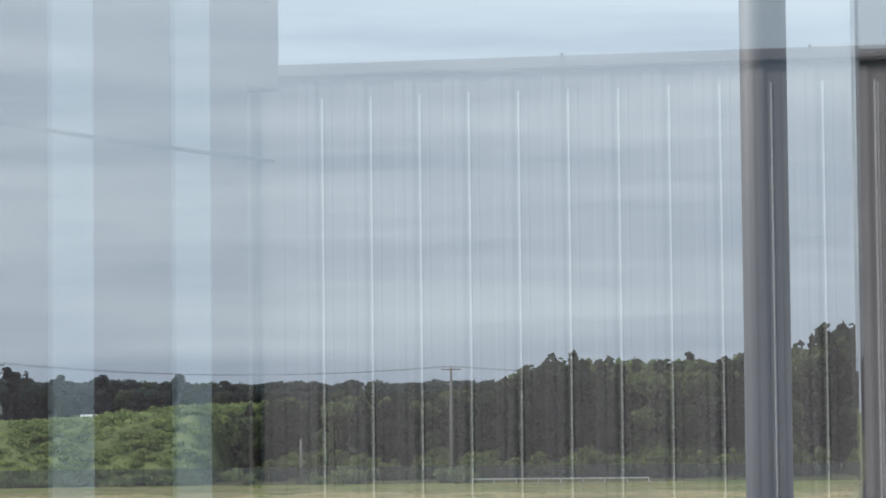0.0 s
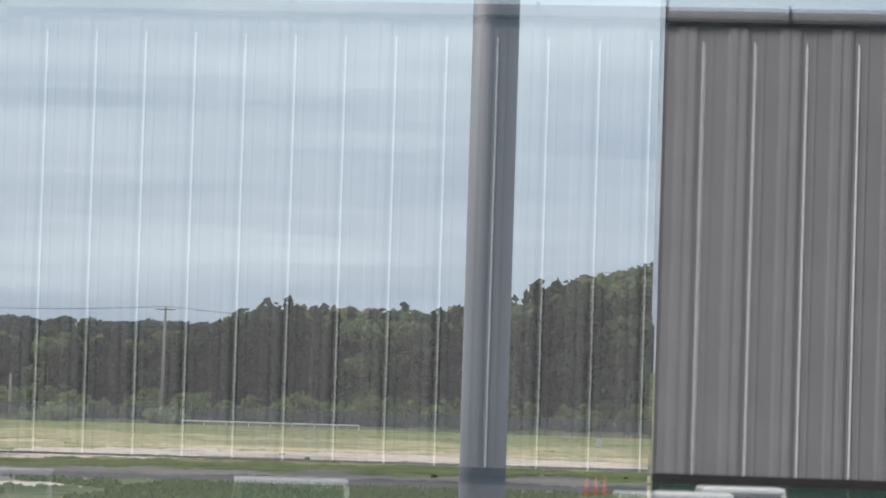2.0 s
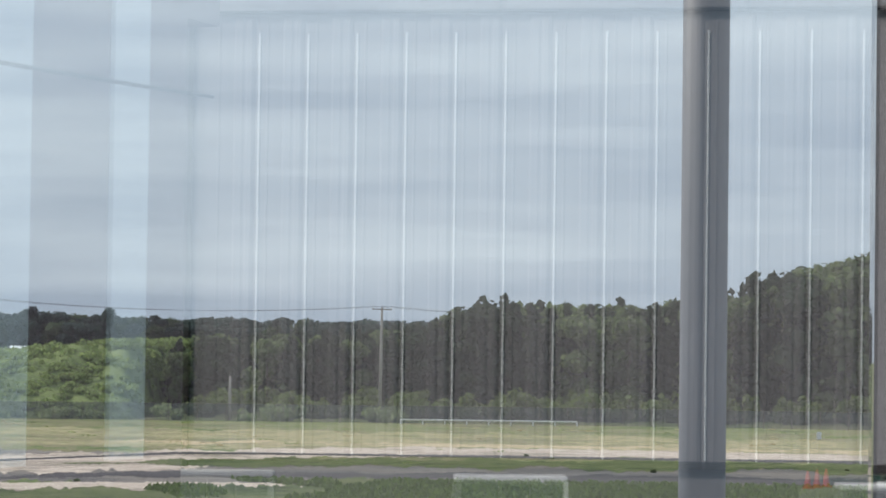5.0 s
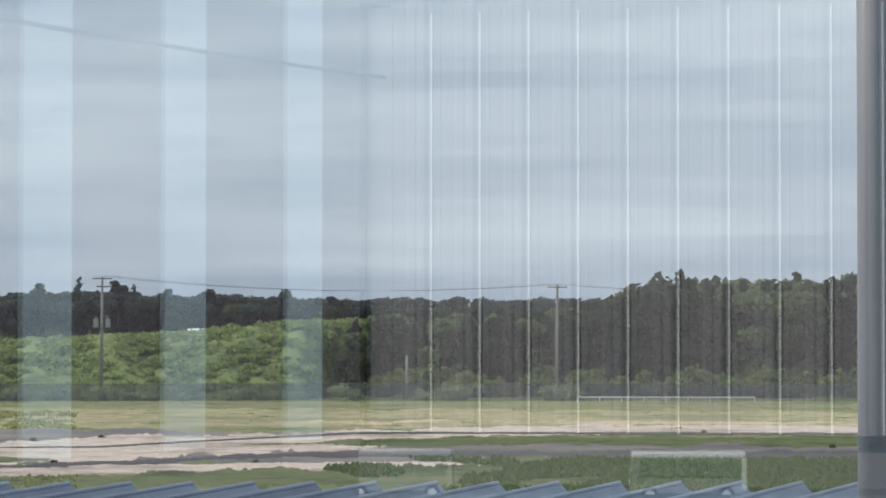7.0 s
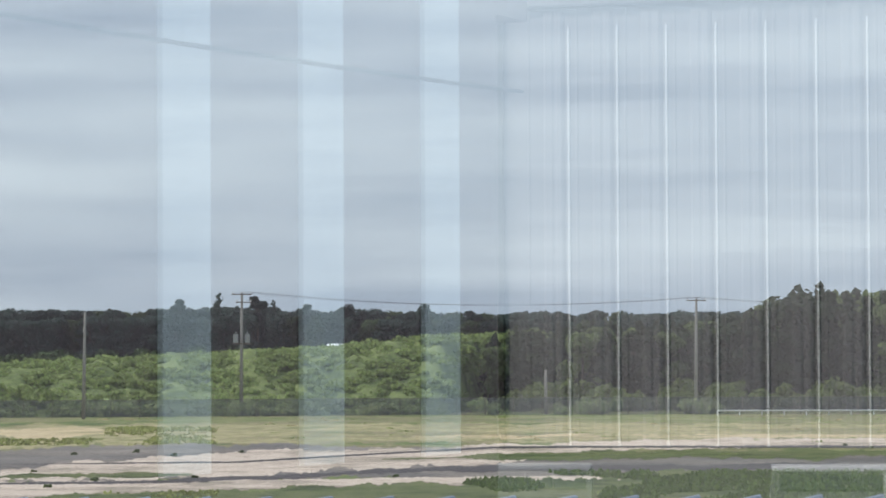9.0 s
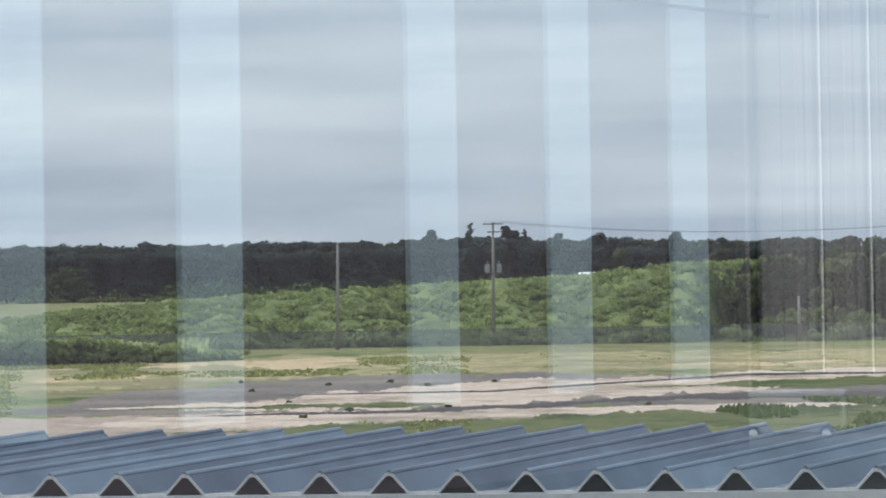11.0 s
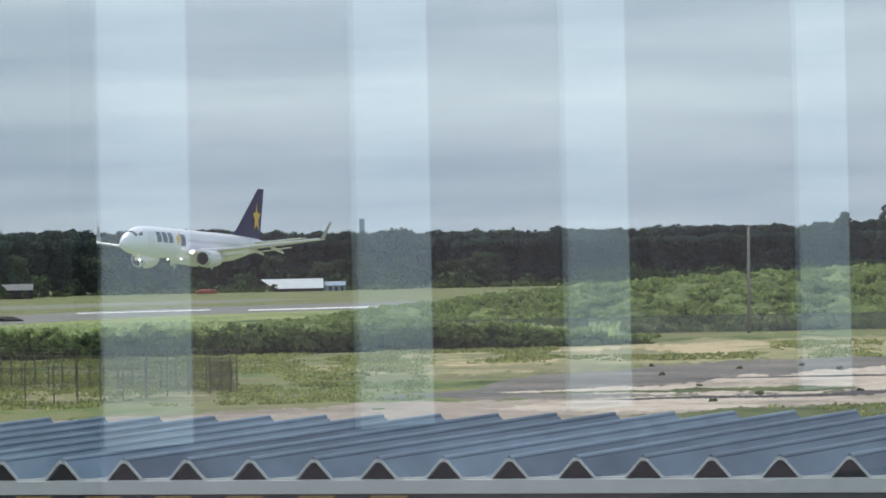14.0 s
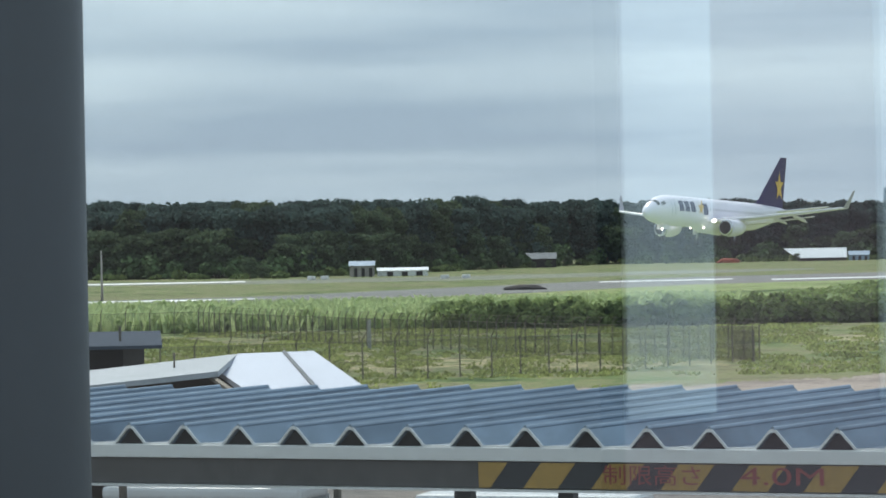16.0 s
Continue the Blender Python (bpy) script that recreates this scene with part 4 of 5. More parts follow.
part("gate_board", boxed(p.x - 0.13, p.x + 0.13, p.y - 0.05, p.y, 0, 1.9), M_CONC, None)
tagged(bpy.data.objects["gate_board"], "pale board standing at the fence", "board")
fence([polar(21.1, 167), polar(21.5, 169)], 1.6, 1.7, netting("dense_rusty_net", (0.15, 0.115, 0.08), 0.28), False, "rusty wire gate at the corner of the enclosure", 2, "wire_gate")
# low white rail by the wood
rail = empty("white_barrier", (0, 0, 0))
a, b = polar(-0.4, 283), polar(-3.7, 283)
for k in range(9):
    s = a.lerp(b, k / 8)
    part("post", boxed(s.x - 0.06, s.x + 0.06, s.y - 0.06, s.y + 0.06, 0, 0.4), M_CLAD_W, rail)
part("beam", tubed(a + Vector((0, -0.1, 0.42)), b + Vector((0, -0.1, 0.42)), 0.065, n=8), M_CLAD_W, rail)
tagged(rail, "low white guard rail in the grass", "barrier")
p = polar(-8.2, 250)
part("marker_board", boxed(p.x - 0.2, p.x + 0.2, p.y, p.y + 0.05, 0.0, 0.6, bevel=0.01), M_CLAD_W, None)
tagged(bpy.data.objects["marker_board"], "small white marker board in the grass", "marker")

# ---------------------------------------------------------------- airfield things far off
strip("runway_edge_line", [(37, 398, 415), (32, 404, 419), (30.4, 411, 417)], 0.05, M_PAINT_W, "white painted runway edge line", "road marking", 0)
strip("runway_edge_line", [(37, 640, 668), (30.6, 640, 662)], 0.05, M_PAINT_W, "white painted line on the far taxiway", "road marking", 0)
strip("runway_edge_line", [(24, 522, 533), (21.5, 530, 543)], 0.05, M_PAINT_W, "white painted runway line", "road marking", 0)
strip("runway_edge_line", [(20.8, 513, 528), (16.5, 532, 545)], 0.05, M_PAINT_W, "white painted runway line", "road marking", 0)


def far_shed(az0, az1, dist, h0, h1, roof_mat, wall_mat, label, rake=0.0, doors=3):
    a, b = polar(az0, dist), polar(az1, dist)
    w = (b - a).length
    c = empty("airfield_shed", a, math.degrees(math.atan2(b.y - a.y, b.x - a.x)))
    part("wall", boxed(rake + 0.2, w - 0.2, 0.3, 8, 0, h0), wall_mat, c)
    bm = bmesh.new()
    vs = [bm.verts.new(q) for q in ((rake, 0, h0), (w, 0, h0), (w, 4.5, h1), (0, 4.5, h1), (w, 9, h0), (rake, 9, h0))]
    for q in ((0, 1, 2, 3), (3, 2, 4, 5), (0, 3, 5), (1, 4, 2), (0, 5, 4, 1)):
        bm.faces.new([vs[k] for k in q])
    part("roof", bm, roof_mat, c)
    for k in range(doors):
        x = w * (0.2 + 0.28 * k)
        part("door", boxed(x, x + w * 0.12, 0.22, 0.297, 0, h0 * 0.8), M_DARK, c)
    return tagged(c, label, "shed")


M_WHITEROOF = mat("white_roof_sheet", (0.82, 0.83, 0.84), 0.4, vary=0.05, scale=0.2)
M_BLUEGREY = mat("blue_grey_roof", (0.25, 0.33, 0.42), 0.5, vary=0.1, scale=0.2)
# the white shed's wall is near-black: its shade is put into the colour
far_shed(20.58, 19.40, 975, 1.0, 4.1, M_WHITEROOF, M_DARK, "long white-roofed shed at the forest edge", 4.4, 0)
far_shed(19.38, 18.98, 977, 1.7, 3.0, M_BLUEGREY, M_BLUEGREY, "small blue-grey lean-to beside the white shed")
far_shed(28.7, 28.2, 715, 2.6, 3.7, M_BLUEGREY, M_POLE, "small pale building by the far taxiway")
far_shed(28.18, 27.2, 718, 1.3, 2.0, M_WHITEROOF, M_LIGHTMETAL, "row of low pale containers by the taxiway")
M_OLDROOF = mat("old_grey_roof", (0.12, 0.14, 0.155), 0.7, vary=0.2, scale=0.2)
far_shed(25.4, 24.8, 905, 2.6, 4.4, M_OLDROOF, M_DARK, "grey-roofed house among the bushes", 2.0, 0)
far_shed(6.9, 6.45, 560, 6.1, 7.0, M_WHITEROOF, M_LIGHTMETAL, "pale house roof showing over the bank")
M_RUST = mat("red_brown_soil", (0.28, 0.07, 0.04), 0.9, vary=0.3, scale=0.3)
for az, d, w, h, m_, lab in ((25.4, 454, 3.2, 0.75, M_DARK, "low dark heap of sheeting on the grass"), (21.6, 960, 3.6, 1.5, M_RUST, "small heap of red soil by the runway")):
    bm = bmesh.new()
    bmesh.ops.create_icosphere(bm, subdivisions=3, radius=1)
    for v in bm.verts:
        k = 1 + 0.25 * noise.noise(v.co * 2.2 + Vector((az, 0, 0)))
        v.co = Vector((v.co.x * w * k, v.co.y * 1.6 * k, max(-0.05, v.co.z * h * k)))
    hp = finish("heap", bm, m_, smooth=True)
    hp.matrix_basis = pose(*polar(az, d), 0, 0, az)
    tagged(hp, lab, "heap")
for az, d in ((29.4, 670), (29.15, 672), (26.9, 640), (26.5, 640)):
    p = polar(az, d)
    bm = boxed(-0.8, 0.8, -0.5, 0.5, 0, 0.8, bevel=0.1)
    b_ = finish("runway_marker", bm, M_LIGHTMETAL)
    b_.location = p
    tagged(b_, "low pale runway equipment box", "equipment box")
# water tower standing over the forest
wt = empty("lattice_tower", polar(18.66, 1120))
part("tank", tubed((0, 0, 20.4), (0, 0, 25.2), 1.0, n=12), M_BLUEGREY, wt)
for x in (-0.7, 0.7):
    for y in (-0.7, 0.7):
        part("leg", tubed((x, y, 0), (x * 0.8, y * 0.8, 20.4), 0.16, n=6), M_FENCE, wt)
tagged(wt, "grey tower rising above the far forest", "tower")

# ---------------------------------------------------------------- roofs beyond the carport
M_PALEROOF = mat("pale_seamed_roof", (0.55, 0.575, 0.66), 0.4, 0.2, vary=0.07, scale=0.5, fine=6)
shelter = empty("metal_roofed_shelter")
tagged(shelter, "low shelter with a pale folded metal roof", "shelter")
SH = Vector((0.19, 0, 0))


def at(az, dist, el):
    return polar(az, dist, EYE + dist * math.tan(radians(el))) + SH


def slab(pts, thick, parent, material, name, label=""):
    bm = bmesh.new()
    up = [bm.verts.new(p) for p in pts]
    dn = [bm.verts.new(p - Vector((0, 0, thick))) for p in pts]
    bm.faces.new(up)
    bm.faces.new(dn[::-1])
    for i in range(len(pts)):
        j = (i + 1) % len(pts)
        bm.faces.new((up[i], dn[i], dn[j], up[j]))
    bmesh.ops.recalc_face_normals(bm, faces=bm.faces)
    return part(name, bm, material, parent, label)


slab([at(30.81, 73, -1.91), at(29.40, 73, -1.885), at(28.15, 62, -2.80), at(30.5, 62.4, -2.8), at(30.7, 64.79, -2.576), at(31.18, 68.93, -2.228)], 0.12, shelter, M_PALEROOF, "roof_slope")
slab([at(36, 75, -2.372), at(30.815, 73, -1.913), at(31.185, 66, -2.23), at(36, 68, -2.652)], 0.12, shelter, mat("darker_grey_roof", (0.36, 0.385, 0.41), 0.7, vary=0.12, scale=0.5, fine=6), "roof_slope", "darker grey roof slope")
slab([at(30.88, 73.2, -2.0), at(36, 75.2, -2.42), at(36, 75.2, -4.9), at(30.88, 73.2, -4.9)], 0.1, shelter, mat("brown_boards", (0.07, 0.052, 0.04), 0.85, vary=0.3, scale=1, fine=6), "back_wall")
a, b = at(29.95, 72.9, -1.9), at(29.2, 62.2, -2.77)
part("roof_seam", tubed(a, b, 0.05, n=6), M_POST, shelter)
for az in (29.0, 30.4, 33.0, 35.5):
    q = at(az, 64.5, -2.7)
    part("post", boxed(q.x - 0.06, q.x + 0.06, q.y - 0.06, q.y + 0.06, 0, q.z - 0.15), M_FENCE, shelter)
a, b = at(31.3, 66.5, -2.35), at(30.6, 62.5, -2.85)
part("verge_rafter", tubed(a, b, 0.07, n=6), M_FENCE, shelter)
q = at(32.0, 70, -2.15)
part("vent_pipe", tubed((q.x, q.y, q.z), (q.x, q.y, q.z + 0.35), 0.025, n=8), M_FENCE, shelter)
shed = empty("dark_shed")
slab([at(38, 116, -1.42), at(32.25, 116, -1.45), at(32.22, 110, -1.72), at(38, 110, -1.7)], 0.12, shed, mat("slate_blue_roof", (0.06, 0.075, 0.10), 0.9, vary=0.1, scale=0.5, spec=0.1), "roof")
q0, q1 = at(38, 112, -1.9), at(32.95, 112, -1.9)
slab([Vector((q0.x, q0.y, 3.0)), Vector((q1.x, q1.y, 3.0)), Vector((q1.x - 1, q1.y + 3, 3.0)), Vector((q0.x - 1, q0.y + 3, 3.0))], 3.0, shed, M_DARK, "wall")
part("roof_ridge_post", tubed(at(33.0, 112, -1.62), at(33.0, 112, -1.35), 0.05, n=6), M_FENCE, shed)
tagged(shed, "dark shed with a slate blue roof", "shed")

# ---------------------------------------------------------------- things mirrored in the glass
yard = from_lists("yard_asphalt", [(-60, -170, 0.02), (80, -170, 0.02), (80, -28, 0.02), (-60, -28, 0.02)], [(0, 1, 2, 3)], mat("dark_yard_asphalt", (0.06, 0.06, 0.063), 0.9, vary=0.3, scale=0.1, fine=3, spec=0.2))
tagged(yard, "dark asphalt yard behind the viewing deck", "yard", kind="structure")
# assumed wall, added to keep this stretch of the mirror image dark
back = part("deck_back_wall", boxed(-22, -5.98, -12.95, -12.65, 5.0, 11.6), mat("near_black_wall", (0.02, 0.02, 0.022), 0.8, vary=0.1, scale=1), None)
tagged(back, "dark wall added so the glass mirrors no sky there", "wall", kind="structure")
n_ = Vector((ldir.x, -ldir.y, 0))
wire(Vector((*(behind(LINE_A.x, LINE_A.y)[:2]), 8.57)) + Vector((0.25, 0.1, 0)), Vector((*(behind(LINE_A.x, LINE_A.y)[:2]), 8.68)) + n_ * 12.7 + Vector((0.25, 0.1, 0)), 0.05, 0.018, "wall_cable", "dark cable slung along the wing wall")

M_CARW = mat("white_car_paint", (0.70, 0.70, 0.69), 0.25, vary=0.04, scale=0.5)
M_CARS = mat("silver_car_paint", (0.36, 0.37, 0.37), 0.35, vary=0.05, scale=0.5)
M_CARG = mat("car_window", (0.035, 0.04, 0.045), 0.12, vary=0.05, scale=1)
# window grey lightened to paint a reflected veil over the grass behind
M_VANGLASS = mat("veiled_van_window", (0.19, 0.2, 0.21), 0.25, vary=0.05, scale=1)
# van sides greyed below the pale roof: their shade is in the colour
M_CARD = mat("shaded_van_side", (0.30, 0.30, 0.305), 0.4, vary=0.06, scale=0.5)
M_TYRE = mat("tyre_rubber", (0.025, 0.025, 0.025), 0.9, vary=0.1, scale=4)


def van(length, height, at_, turn, label, paint=None):
    c = empty("parked_van", at_, turn)
    body_top = height - 0.24
    prof_ = [(0, 0.35), (0, 1.0), (0.1, body_top), (length - 0.06, body_top), (length, 0.9), (length, 0.35)]
    bm = bmesh.new()
    sides = [[bm.verts.new((x, y, z)) for x, z in prof_] for y in (-0.8, 0.8)]
    bm.faces.new(sides[0][::-1])
    bm.faces.new(sides[1])
    for i in range(len(prof_)):
        j = (i + 1) % len(prof_)
        bm.faces.new((sides[0][i], sides[0][j], sides[1][j], sides[1][i]))
    bmesh.ops.recalc_face_normals(bm, faces=bm.faces)
    bmesh.ops.bevel(bm, geom=list(bm.edges), offset=0.04, segments=2, affect="EDGES")
    part("body", bm, M_CARD, c, "van side, its shade put in as grey")
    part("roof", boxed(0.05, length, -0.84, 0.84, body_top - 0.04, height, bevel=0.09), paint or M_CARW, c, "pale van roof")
    for y in (-0.835, 0.80):
        part("rear_pillar", boxed(length - 0.17, length + 0.01, y, y + 0.035, 0.5, body_top), paint or M_CARW, c)
        for x0, x1 in ((0.35, 1.7), (1.78, length - 1.5), (length - 1.42, length - 0.25)):
            part("side_window", boxed(x0, x1, y if y < 0 else y + 0.025, y + 0.01 if y < 0 else y + 0.035, 1.0, body_top - 0.08), M_VANGLASS, c)
    for x in (0.75, length - 0.75):
        for y in (-0.8, 0.62):
            w_ = part("wheel", tubed((x, y, 0.31), (x, y + 0.18, 0.31), 0.31, n=20), M_TYRE, c)
            part("rim", tubed((x, y - 0.01, 0.31), (x, y + 0.19, 0.31), 0.18, n=14), M_LIGHTMETAL, w_)
    for y in (-0.6, 0.4):
        part("headlight", boxed(-0.03, 0.01, y, y + 0.2, 0.7, 0.85), M_CLAD_W, c)
    return tagged(c, label, "van")


def vdeg(az, d):
    return Vector((-d * math.sin(radians(az)), d * math.cos(radians(az))))


for az, d, ln, h, lab in ((2.9, 118, 4.3, 1.95, "silver-grey van parked beside the road"), (-1.37, 117, 4.4, 1.93, "white van parked in the yard"), (-8.51, 115, 4.4, 1.9, "white van parked near the hangar"), (-10.05, 122, 3.4, 1.9, "small grey-white van parked by the fence")):
    v = vdeg(az, d)
    if az > 2:
        v = vdeg(1.94, d) - Vector((ln, 0))
    van(ln, h, behind(v.x, v.y), 0, lab, M_CARS if az > 2 else None)
for az, d in ((33.0, 66), (27.2, 62)):
    van(4.6, 1.55, polar(az, d) + Vector((0, 0, 0.012)), 8, "white van parked beyond the carport")
for k in range(3):
    v = vdeg(-8.0 - 0.17 * k, 119 + k)
    c = empty("traffic_cone", behind(v.x, v.y))
    bm = tubed((0, 0, 1.55), (0, 0, 2.2), 0.16, 0.04, n=14)
    part("cone", bm, M_RED, c)
    part("base", boxed(-0.2, 0.2, -0.2, 0.2, 1.5, 1.55, bevel=0.01), M_RED, c)
    part("stand", boxed(-0.3, 0.3, -0.3, 0.3, 0, 1.5), M_CONC, c)
    tagged(c, "red traffic cone on a concrete block", "traffic cone")
va, vb = vdeg(-8.2, 125), vdeg(-14, 125)
fence([behind(va.x, va.y), behind(vb.x, vb.y)], 2.4, 1.9, netting("green_netting", (0.03, 0.09, 0.06), 0.5), False, "green wire fence in front of the hangar", 2)
# ---------------------------------------------------------------- landing airliner
M_WHITE = mat("airliner_white", (0.84, 0.82, 0.90), 0.3, vary=0.04, scale=0.3, fine=3)
M_NAVY = mat("airliner_navy", (0.016, 0.014, 0.085), 0.5, vary=0.08, scale=0.5, spec=0.25)
M_STAR = mat("airliner_yellow", (0.75, 0.47, 0.05), 0.4, vary=0.05, scale=0.5)
M_GREYW = mat("wing_grey", (0.80, 0.78, 0.84), 0.4, vary=0.06, scale=0.5, fine=4)
M_WINGLET = mat("winglet_grey", (0.42, 0.42, 0.46), 0.4, vary=0.06, scale=0.5, fine=4)
M_METAL = mat("bare_aluminium", (0.7, 0.7, 0.72), 0.25, 0.8, vary=0.05, scale=0.5)
M_LAMP = glow("landing_lamp", (1.0, 0.9, 0.75), 9.0)
jet = empty("airliner")
tagged(jet, "white twin-engine airliner with a navy tail, gear down", "airliner")
# nose towards +x, length 39.5, centre line at z 0
ST = [(19.75, 0.03, -0.55), (19.4, 0.5, -0.5), (18.8, 0.88, -0.42), (17.8, 1.30, -0.26), (16.6, 1.62, -0.12), (15.2, 1.82, -0.03), (13.5, 1.88, 0), (-6, 1.88, 0), (-10, 1.72, 0.14), (-14, 1.28, 0.5), (-17.5, 0.72, 0.95), (-19.4, 0.28, 1.2), (-19.75, 0.1, 1.22)]


def loft(rings, n=28):
    bm = bmesh.new()
    rows = []
    for x, rad, z in rings:
        rows.append([bm.verts.new((x, rad * math.sin(2 * math.pi * k / n), z + rad * 1.06 * math.cos(2 * math.pi * k / n))) for k in range(n)])
    for a, b in zip(rows, rows[1:]):
        for k in range(n):
            j = (k + 1) % n
            bm.faces.new((a[k], a[j], b[j], b[k]))
    bm.faces.new(rows[0])
    bm.faces.new(rows[-1][::-1])
    bmesh.ops.recalc_face_normals(bm, faces=bm.faces)
    return bm


fus = part("fuselage", loft(ST), M_WHITE, jet, smooth=True)


def foil(root, tip, thick, name, material, parent, label=""):
    """root, tip: leading edge point, chord, thickness scale; chord runs towards -x."""
    bm = bmesh.new()
    rows = []
    sec = [(0, 0), (0.04, 0.35), (0.2, 0.5), (0.5, 0.42), (1, 0.02), (1, -0.02), (0.5, -0.3), (0.2, -0.42), (0.04, -0.3)]
    for (p, ch, up) in (root, tip):
        p, up = Vector(p), Vector(up)
        rows.append([bm.verts.new(p + Vector((-u * ch, 0, 0)) + up * (v * ch * thick)) for u, v in sec])
    n = len(sec)
    for k in range(n):
        j = (k + 1) % n
        bm.faces.new((rows[0][k], rows[0][j], rows[1][j], rows[1][k]))
    bm.faces.new(rows[0][::-1])
    bm.faces.new(rows[1])
    bmesh.ops.recalc_face_normals(bm, faces=bm.faces)
    return part(name, bm, material, parent, label)


UPZ, UPY = (0, 0, 1), (0, 1, 0)
for s in (1, -1):
    wing_ = foil(((5.8, s * 1.6, -1.05), 7.6, UPZ), ((2.0, s * 6.6, -0.55), 4.4, UPZ), 0.11, "wing", M_GREYW, jet)
    foil(((2.0, s * 6.6, -0.55), 4.4, UPZ), ((-3.0, s * 17.0, 0.75), 1.7, UPZ), 0.10, "outer_panel", M_GREYW, wing_)
    foil(((2.15, s * 6.5, -0.55), 0.55, UPZ), ((-2.85, s * 16.9, 0.76), 0.4, UPZ), 0.75, "leading_edge", M_WHITE, wing_, "bright leading edge")
    foil(((-3.0, s * 17.0, 0.75), 1.5, UPY), ((-4.5, s * 17.75, 3.1), 0.5, UPY), 0.08, "winglet", M_WINGLET, wing_, "grey winglet")
    fl = foil(((-1.4, s * 2.2, -1.45), 1.9, UPZ), ((-2.2, s * 6.8, -1.0), 1.6, UPZ), 0.1, "flap", M_WHITE, wing_)
    foil(((-2.1, s * 7.0, -0.95), 1.5, UPZ), ((-3.6, s * 12.2, -0.25), 1.1, UPZ), 0.1, "outer_flap", M_WHITE, wing_)
    for y, x in ((3.4, -1.4), (8.2, -2.2), (10.8, -2.9)):
        part("flap_fairing", loft([(x + 2.2, 0.05, -1.2 + y * 0.085), (x + 1.2, 0.24, -1.35 + y * 0.085), (x - 1.2, 0.2, -1.7 + y * 0.085), (x - 2.0, 0.05, -1.9 + y * 0.085)], 10), M_GREYW, wing_).location.y = s * y
    foil(((-14.6, s * 0.5, 0.95), 3.9, UPZ), ((-18.1, s * 7.1, 1.75), 1.4, UPZ), 0.09, "tailplane", M_WHITE, jet)
    eng = empty("engine")
    eng.parent = jet
    eng.location = (4.6, s * 4.85, -2.05)
    part("cowling", loft([(2.2, 0.93, 0), (2.05, 1.04, 0), (1.2, 1.10, 0), (-0.6, 1.02, 0.05), (-1.9, 0.78, 0.12)], 26), M_WHITE, eng, smooth=True)
    part("intake_lip", loft([(2.32, 0.86, 0), (2.3, 0.98, 0), (2.1, 1.05, 0)], 26), M_METAL, eng, smooth=True)
    part("intake", tubed((2.33, 0, 0), (2.36, 0, 0), 0.82, n=26), M_DARK, eng, "dark engine intake")
    part("exhaust", loft([(-1.8, 0.55, 0.14), (-2.9, 0.36, 0.18)], 18), M_GREYW, eng)
    part("pylon", boxed(-2.4, 1.6, -0.14, 0.14, 0.8, 1.3, bevel=0.05), M_WHITE, eng)
    gear = empty("main_gear")
    gear.parent = jet
    gear.location = (0.5, s * 2.86, -1.2)
    part("strut", tubed((0, 0, 0), (0, 0, -2.35), 0.14, n=10), M_METAL, gear)
    for y in (-0.43, 0.43):
        part("wheel", tubed((0, y - 0.2, -2.4), (0, y + 0.2, -2.4), 0.56, n=22), M_TYRE, gear)
    part("gear_door", boxed(-0.6, 0.6, s * 0.3 - 0.03, s * 0.3 + 0.03, -1.5, -0.1), M_WHITE, gear)
    part("landing_light", tubed((5.05, s * 2.3, -1.05), (5.35, s * 2.3, -1.1), 0.22, n=12), M_LAMP, jet)
    part("runway_turnoff_light", tubed((5.7, s * 1.0, -2.0), (5.75, s * 1.0, -2.0), 0.11, n=10), M_LAMP, jet)
ng = empty("nose_gear")
ng.parent = jet
ng.location = (14.9, 0, -1.6)
part("strut", tubed((0, 0, 0), (0, 0, -2.0), 0.09, n=10), M_METAL, ng)
for y in (-0.2, 0.2):
    part("wheel", tubed((0, y - 0.1, -2.05), (0, y + 0.1, -2.05), 0.34, n=18), M_TYRE, ng)
for y in (-0.5, 0.42):
    part("gear_door", boxed(-0.7, 0.7, y, y + 0.04, -0.95, -0.1), M_WHITE, ng)
part("taxi_light", tubed((0.12, 0, -0.9), (0.2, 0, -0.92), 0.13, n=10), M_LAMP, ng)
foil(((-10.6, 0, 1.6), 8.2, UPY), ((-18.1, 0, 8.7), 1.8, UPY), 0.09, "fin", M_NAVY, jet, "navy tail fin")
foil(((-10.0, 0, 1.7), 3.0, UPY), ((-12.9, 0, 3.4), 0.6, UPY), 0.10, "dorsal_fin", M_NAVY, jet)
part("wing_fairing", loft([(6.8, 0.3, -1.4), (5, 1.5, -1.0), (0, 1.75, -0.95), (-4, 1.2, -0.9), (-6, 0.3, -1.0)], 24), M_WHITE, jet, smooth=True)


def decal(pts, x, y, z, thick, name, material, parent, tilt=0.0, label=""):
    """A flat painted shape in the xz plane, facing +y or -y."""
    bm = bmesh.new()
    a = [bm.verts.new((x + u, y, z + v)) for u, v in pts]
    b = [bm.verts.new((x + u, y - thick, z + v)) for u, v in pts]
    bm.faces.new(a)
    bm.faces.new(b[::-1])
    for i in range(len(pts)):
        j = (i + 1) % len(pts)
        bm.faces.new((a[i], b[i], b[j], a[j]))
    bmesh.ops.recalc_face_normals(bm, faces=bm.faces)
    return part(name, bm, material, parent, label)


M_CABIN = mat("cabin_window_grey", (0.30, 0.33, 0.38), 0.3, vary=0.05, scale=1)


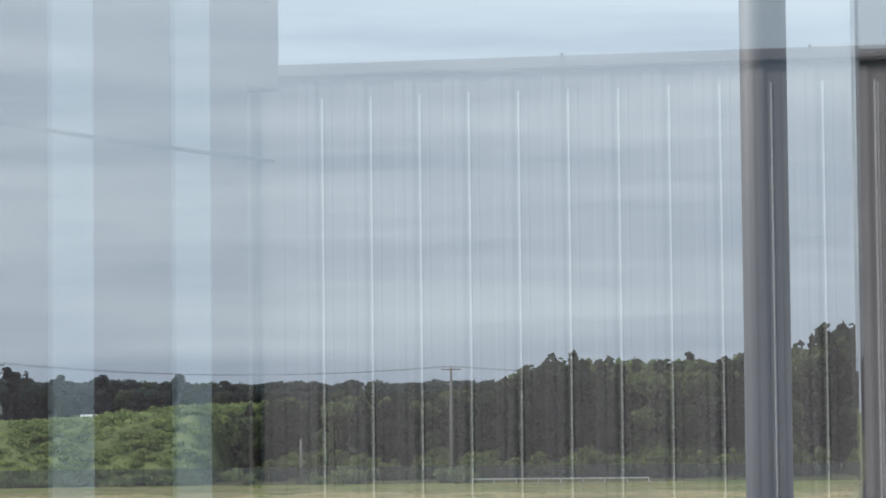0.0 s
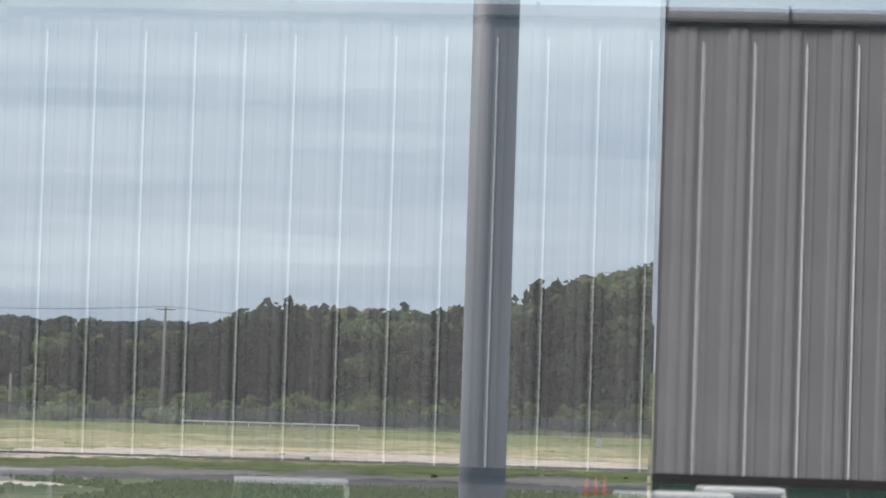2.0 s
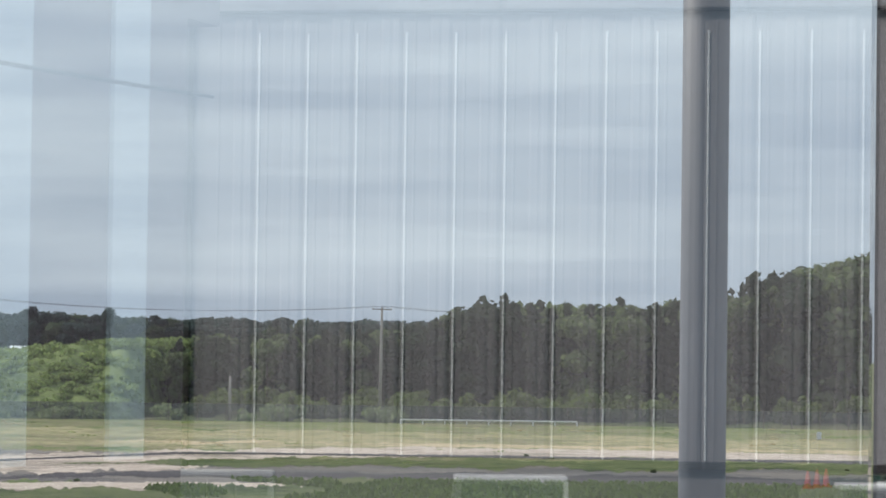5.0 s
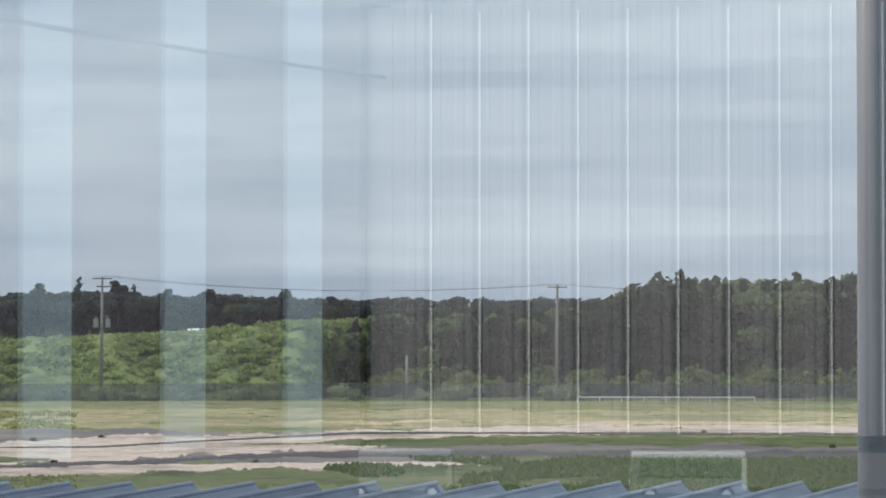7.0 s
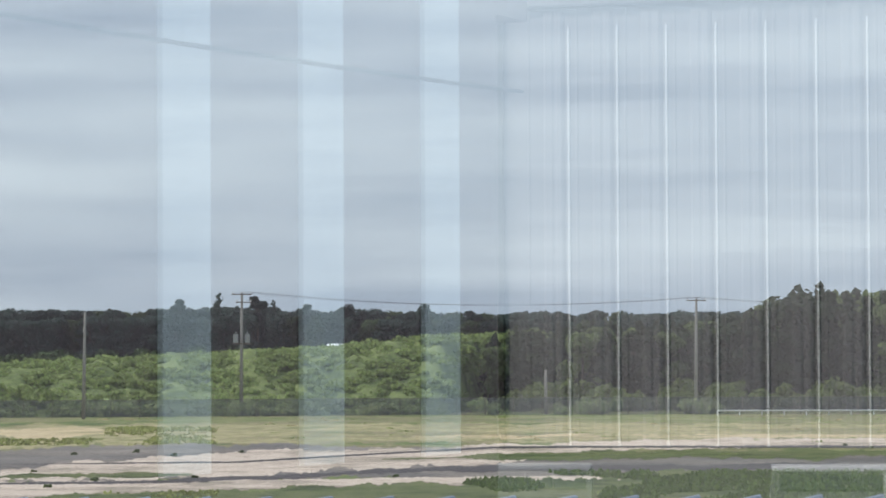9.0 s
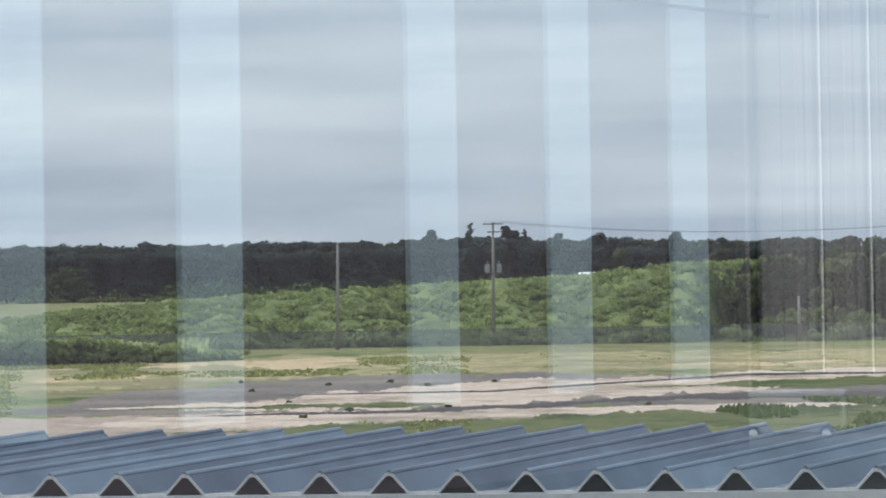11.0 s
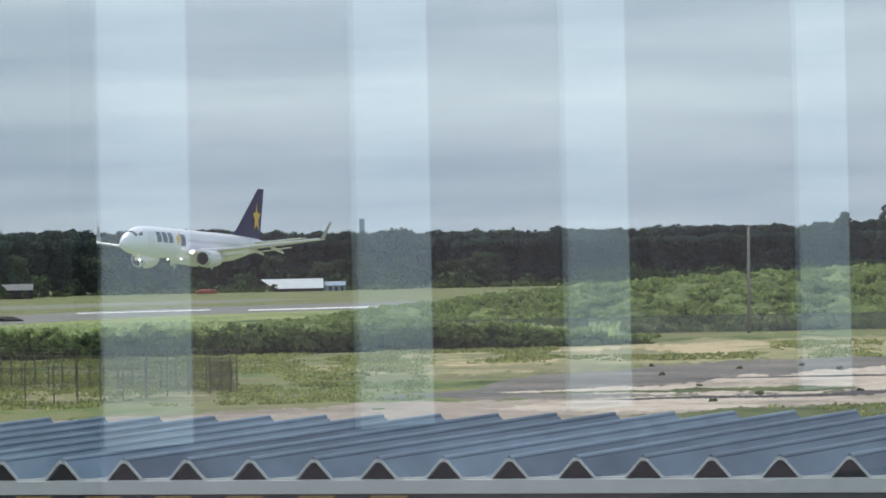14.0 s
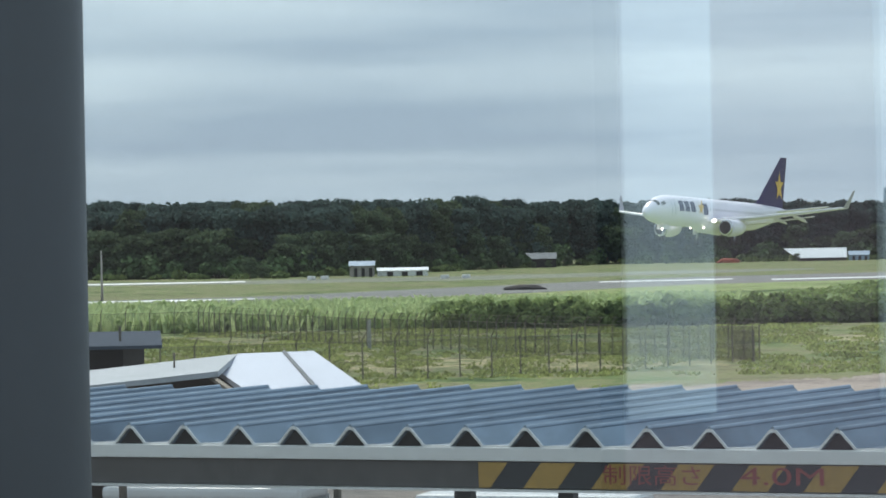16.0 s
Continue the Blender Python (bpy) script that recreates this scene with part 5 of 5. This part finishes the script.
def skin(name, x0, x1, a0, a1, material):
    """A painted or glazed patch that follows the fuselage: along x, and by the angle from its top."""
    def at_x(x):
        for (xa, ra, za), (xb, rb, zb) in zip(ST, ST[1:]):
            if xa >= x >= xb:
                k = (xa - x) / (xa - xb)
                return ra + (rb - ra) * k, za + (zb - za) * k
        return ST[-1][1:]
    bm = bmesh.new()
    grid = []
    for lift in (0.02, -0.03):
        rows = []
        for i in range(4):
            x = x0 + (x1 - x0) * i / 3
            rad, zc = at_x(x)
            rows.append([bm.verts.new((x, (rad + lift) * math.sin(radians(a0 + (a1 - a0) * k / 5)), zc + (rad + lift) * 1.06 * math.cos(radians(a0 + (a1 - a0) * k / 5)))) for k in range(6)])
        grid.append(rows)
    for rows in grid:
        for i in range(3):
            for k in range(5):
                bm.faces.new((rows[i][k], rows[i][k + 1], rows[i + 1][k + 1], rows[i + 1][k]))
    up, dn = grid
    rim = [(0, k) for k in range(6)] + [(i, 5) for i in range(1, 4)] + [(3, k) for k in range(4, -1, -1)] + [(i, 0) for i in range(2, 0, -1)]
    for (i, k), (p, q) in zip(rim, rim[1:] + rim[:1]):
        bm.faces.new((up[i][k], up[p][q], dn[p][q], dn[i][k]))
    bmesh.ops.recalc_face_normals(bm, faces=bm.faces)
    return part(name, bm, material, fus)


star = [(math.sin(math.pi * k / 5) * (1.0 if k % 2 == 0 else 0.42), math.cos(math.pi * k / 5) * (1.0 if k % 2 == 0 else 0.42)) for k in range(10)]
for s in (1, -1):
    decal([(u * 1.25, v * 2.1) for u, v in star], -17.1, s * 0.36 + 0.005, 4.55, 0.01, "fin_star", M_STAR, jet, label="yellow star on the tail fin")
    # painted name as plain bars, star and block; each lies on the curved side
    y = s * 1.86 + 0.04
    for k in range(3):
        skin("name_bar", 13.75 - k * 1.55, 12.6 - k * 1.55, s * 52, s * 93, M_NAVY)
    decal([(u * 0.75, v * 0.95) for u, v in star], 8.0, y + 0.012 * s, 0.5, 0.08, "name_star", M_STAR, fus)
    skin("name_block", 7.3, 6.1, s * 55, s * 100, M_NAVY)
    for k in range(30):
        x = 13.2 - k * 0.78
        if not 5.8 < x < 14.0:
            decal([(-0.1, -0.15), (0.1, -0.15), (0.1, 0.15), (-0.1, 0.15)], x, s * 1.845 + 0.02, 0.42, 0.04, "cabin_window", M_CABIN, fus)
    skin("cockpit_side_window", 17.35, 16.7, s * 47, s * 62, M_CARG)
    skin("windscreen", 18.0, 17.6, s * 3, s * 56, M_CARG)
    skin("door_outline", 15.55, 15.47, s * 50, s * 110, M_CABIN)
    skin("door_outline", 14.75, 14.67, s * 50, s * 110, M_CABIN)

JET_AZ, JET_D, JET_PSI = 21.79, 409.8, 28.3
los = Vector((-math.sin(radians(JET_AZ)), math.cos(radians(JET_AZ)), 0))
left_ = Vector((-math.cos(radians(JET_AZ)), -math.sin(radians(JET_AZ)), 0))
head = (-los * math.cos(radians(JET_PSI)) + left_ * math.sin(radians(JET_PSI)))
jet.matrix_basis = Matrix.Translation(polar(JET_AZ, JET_D, 10.2) + Vector((0.2, 0, 0))) @ Matrix.Rotation(math.atan2(head.y, head.x), 4, "Z") @ Matrix.Rotation(radians(-2.5), 4, "Y") @ Matrix.Rotation(radians(-0.5), 4, "X")
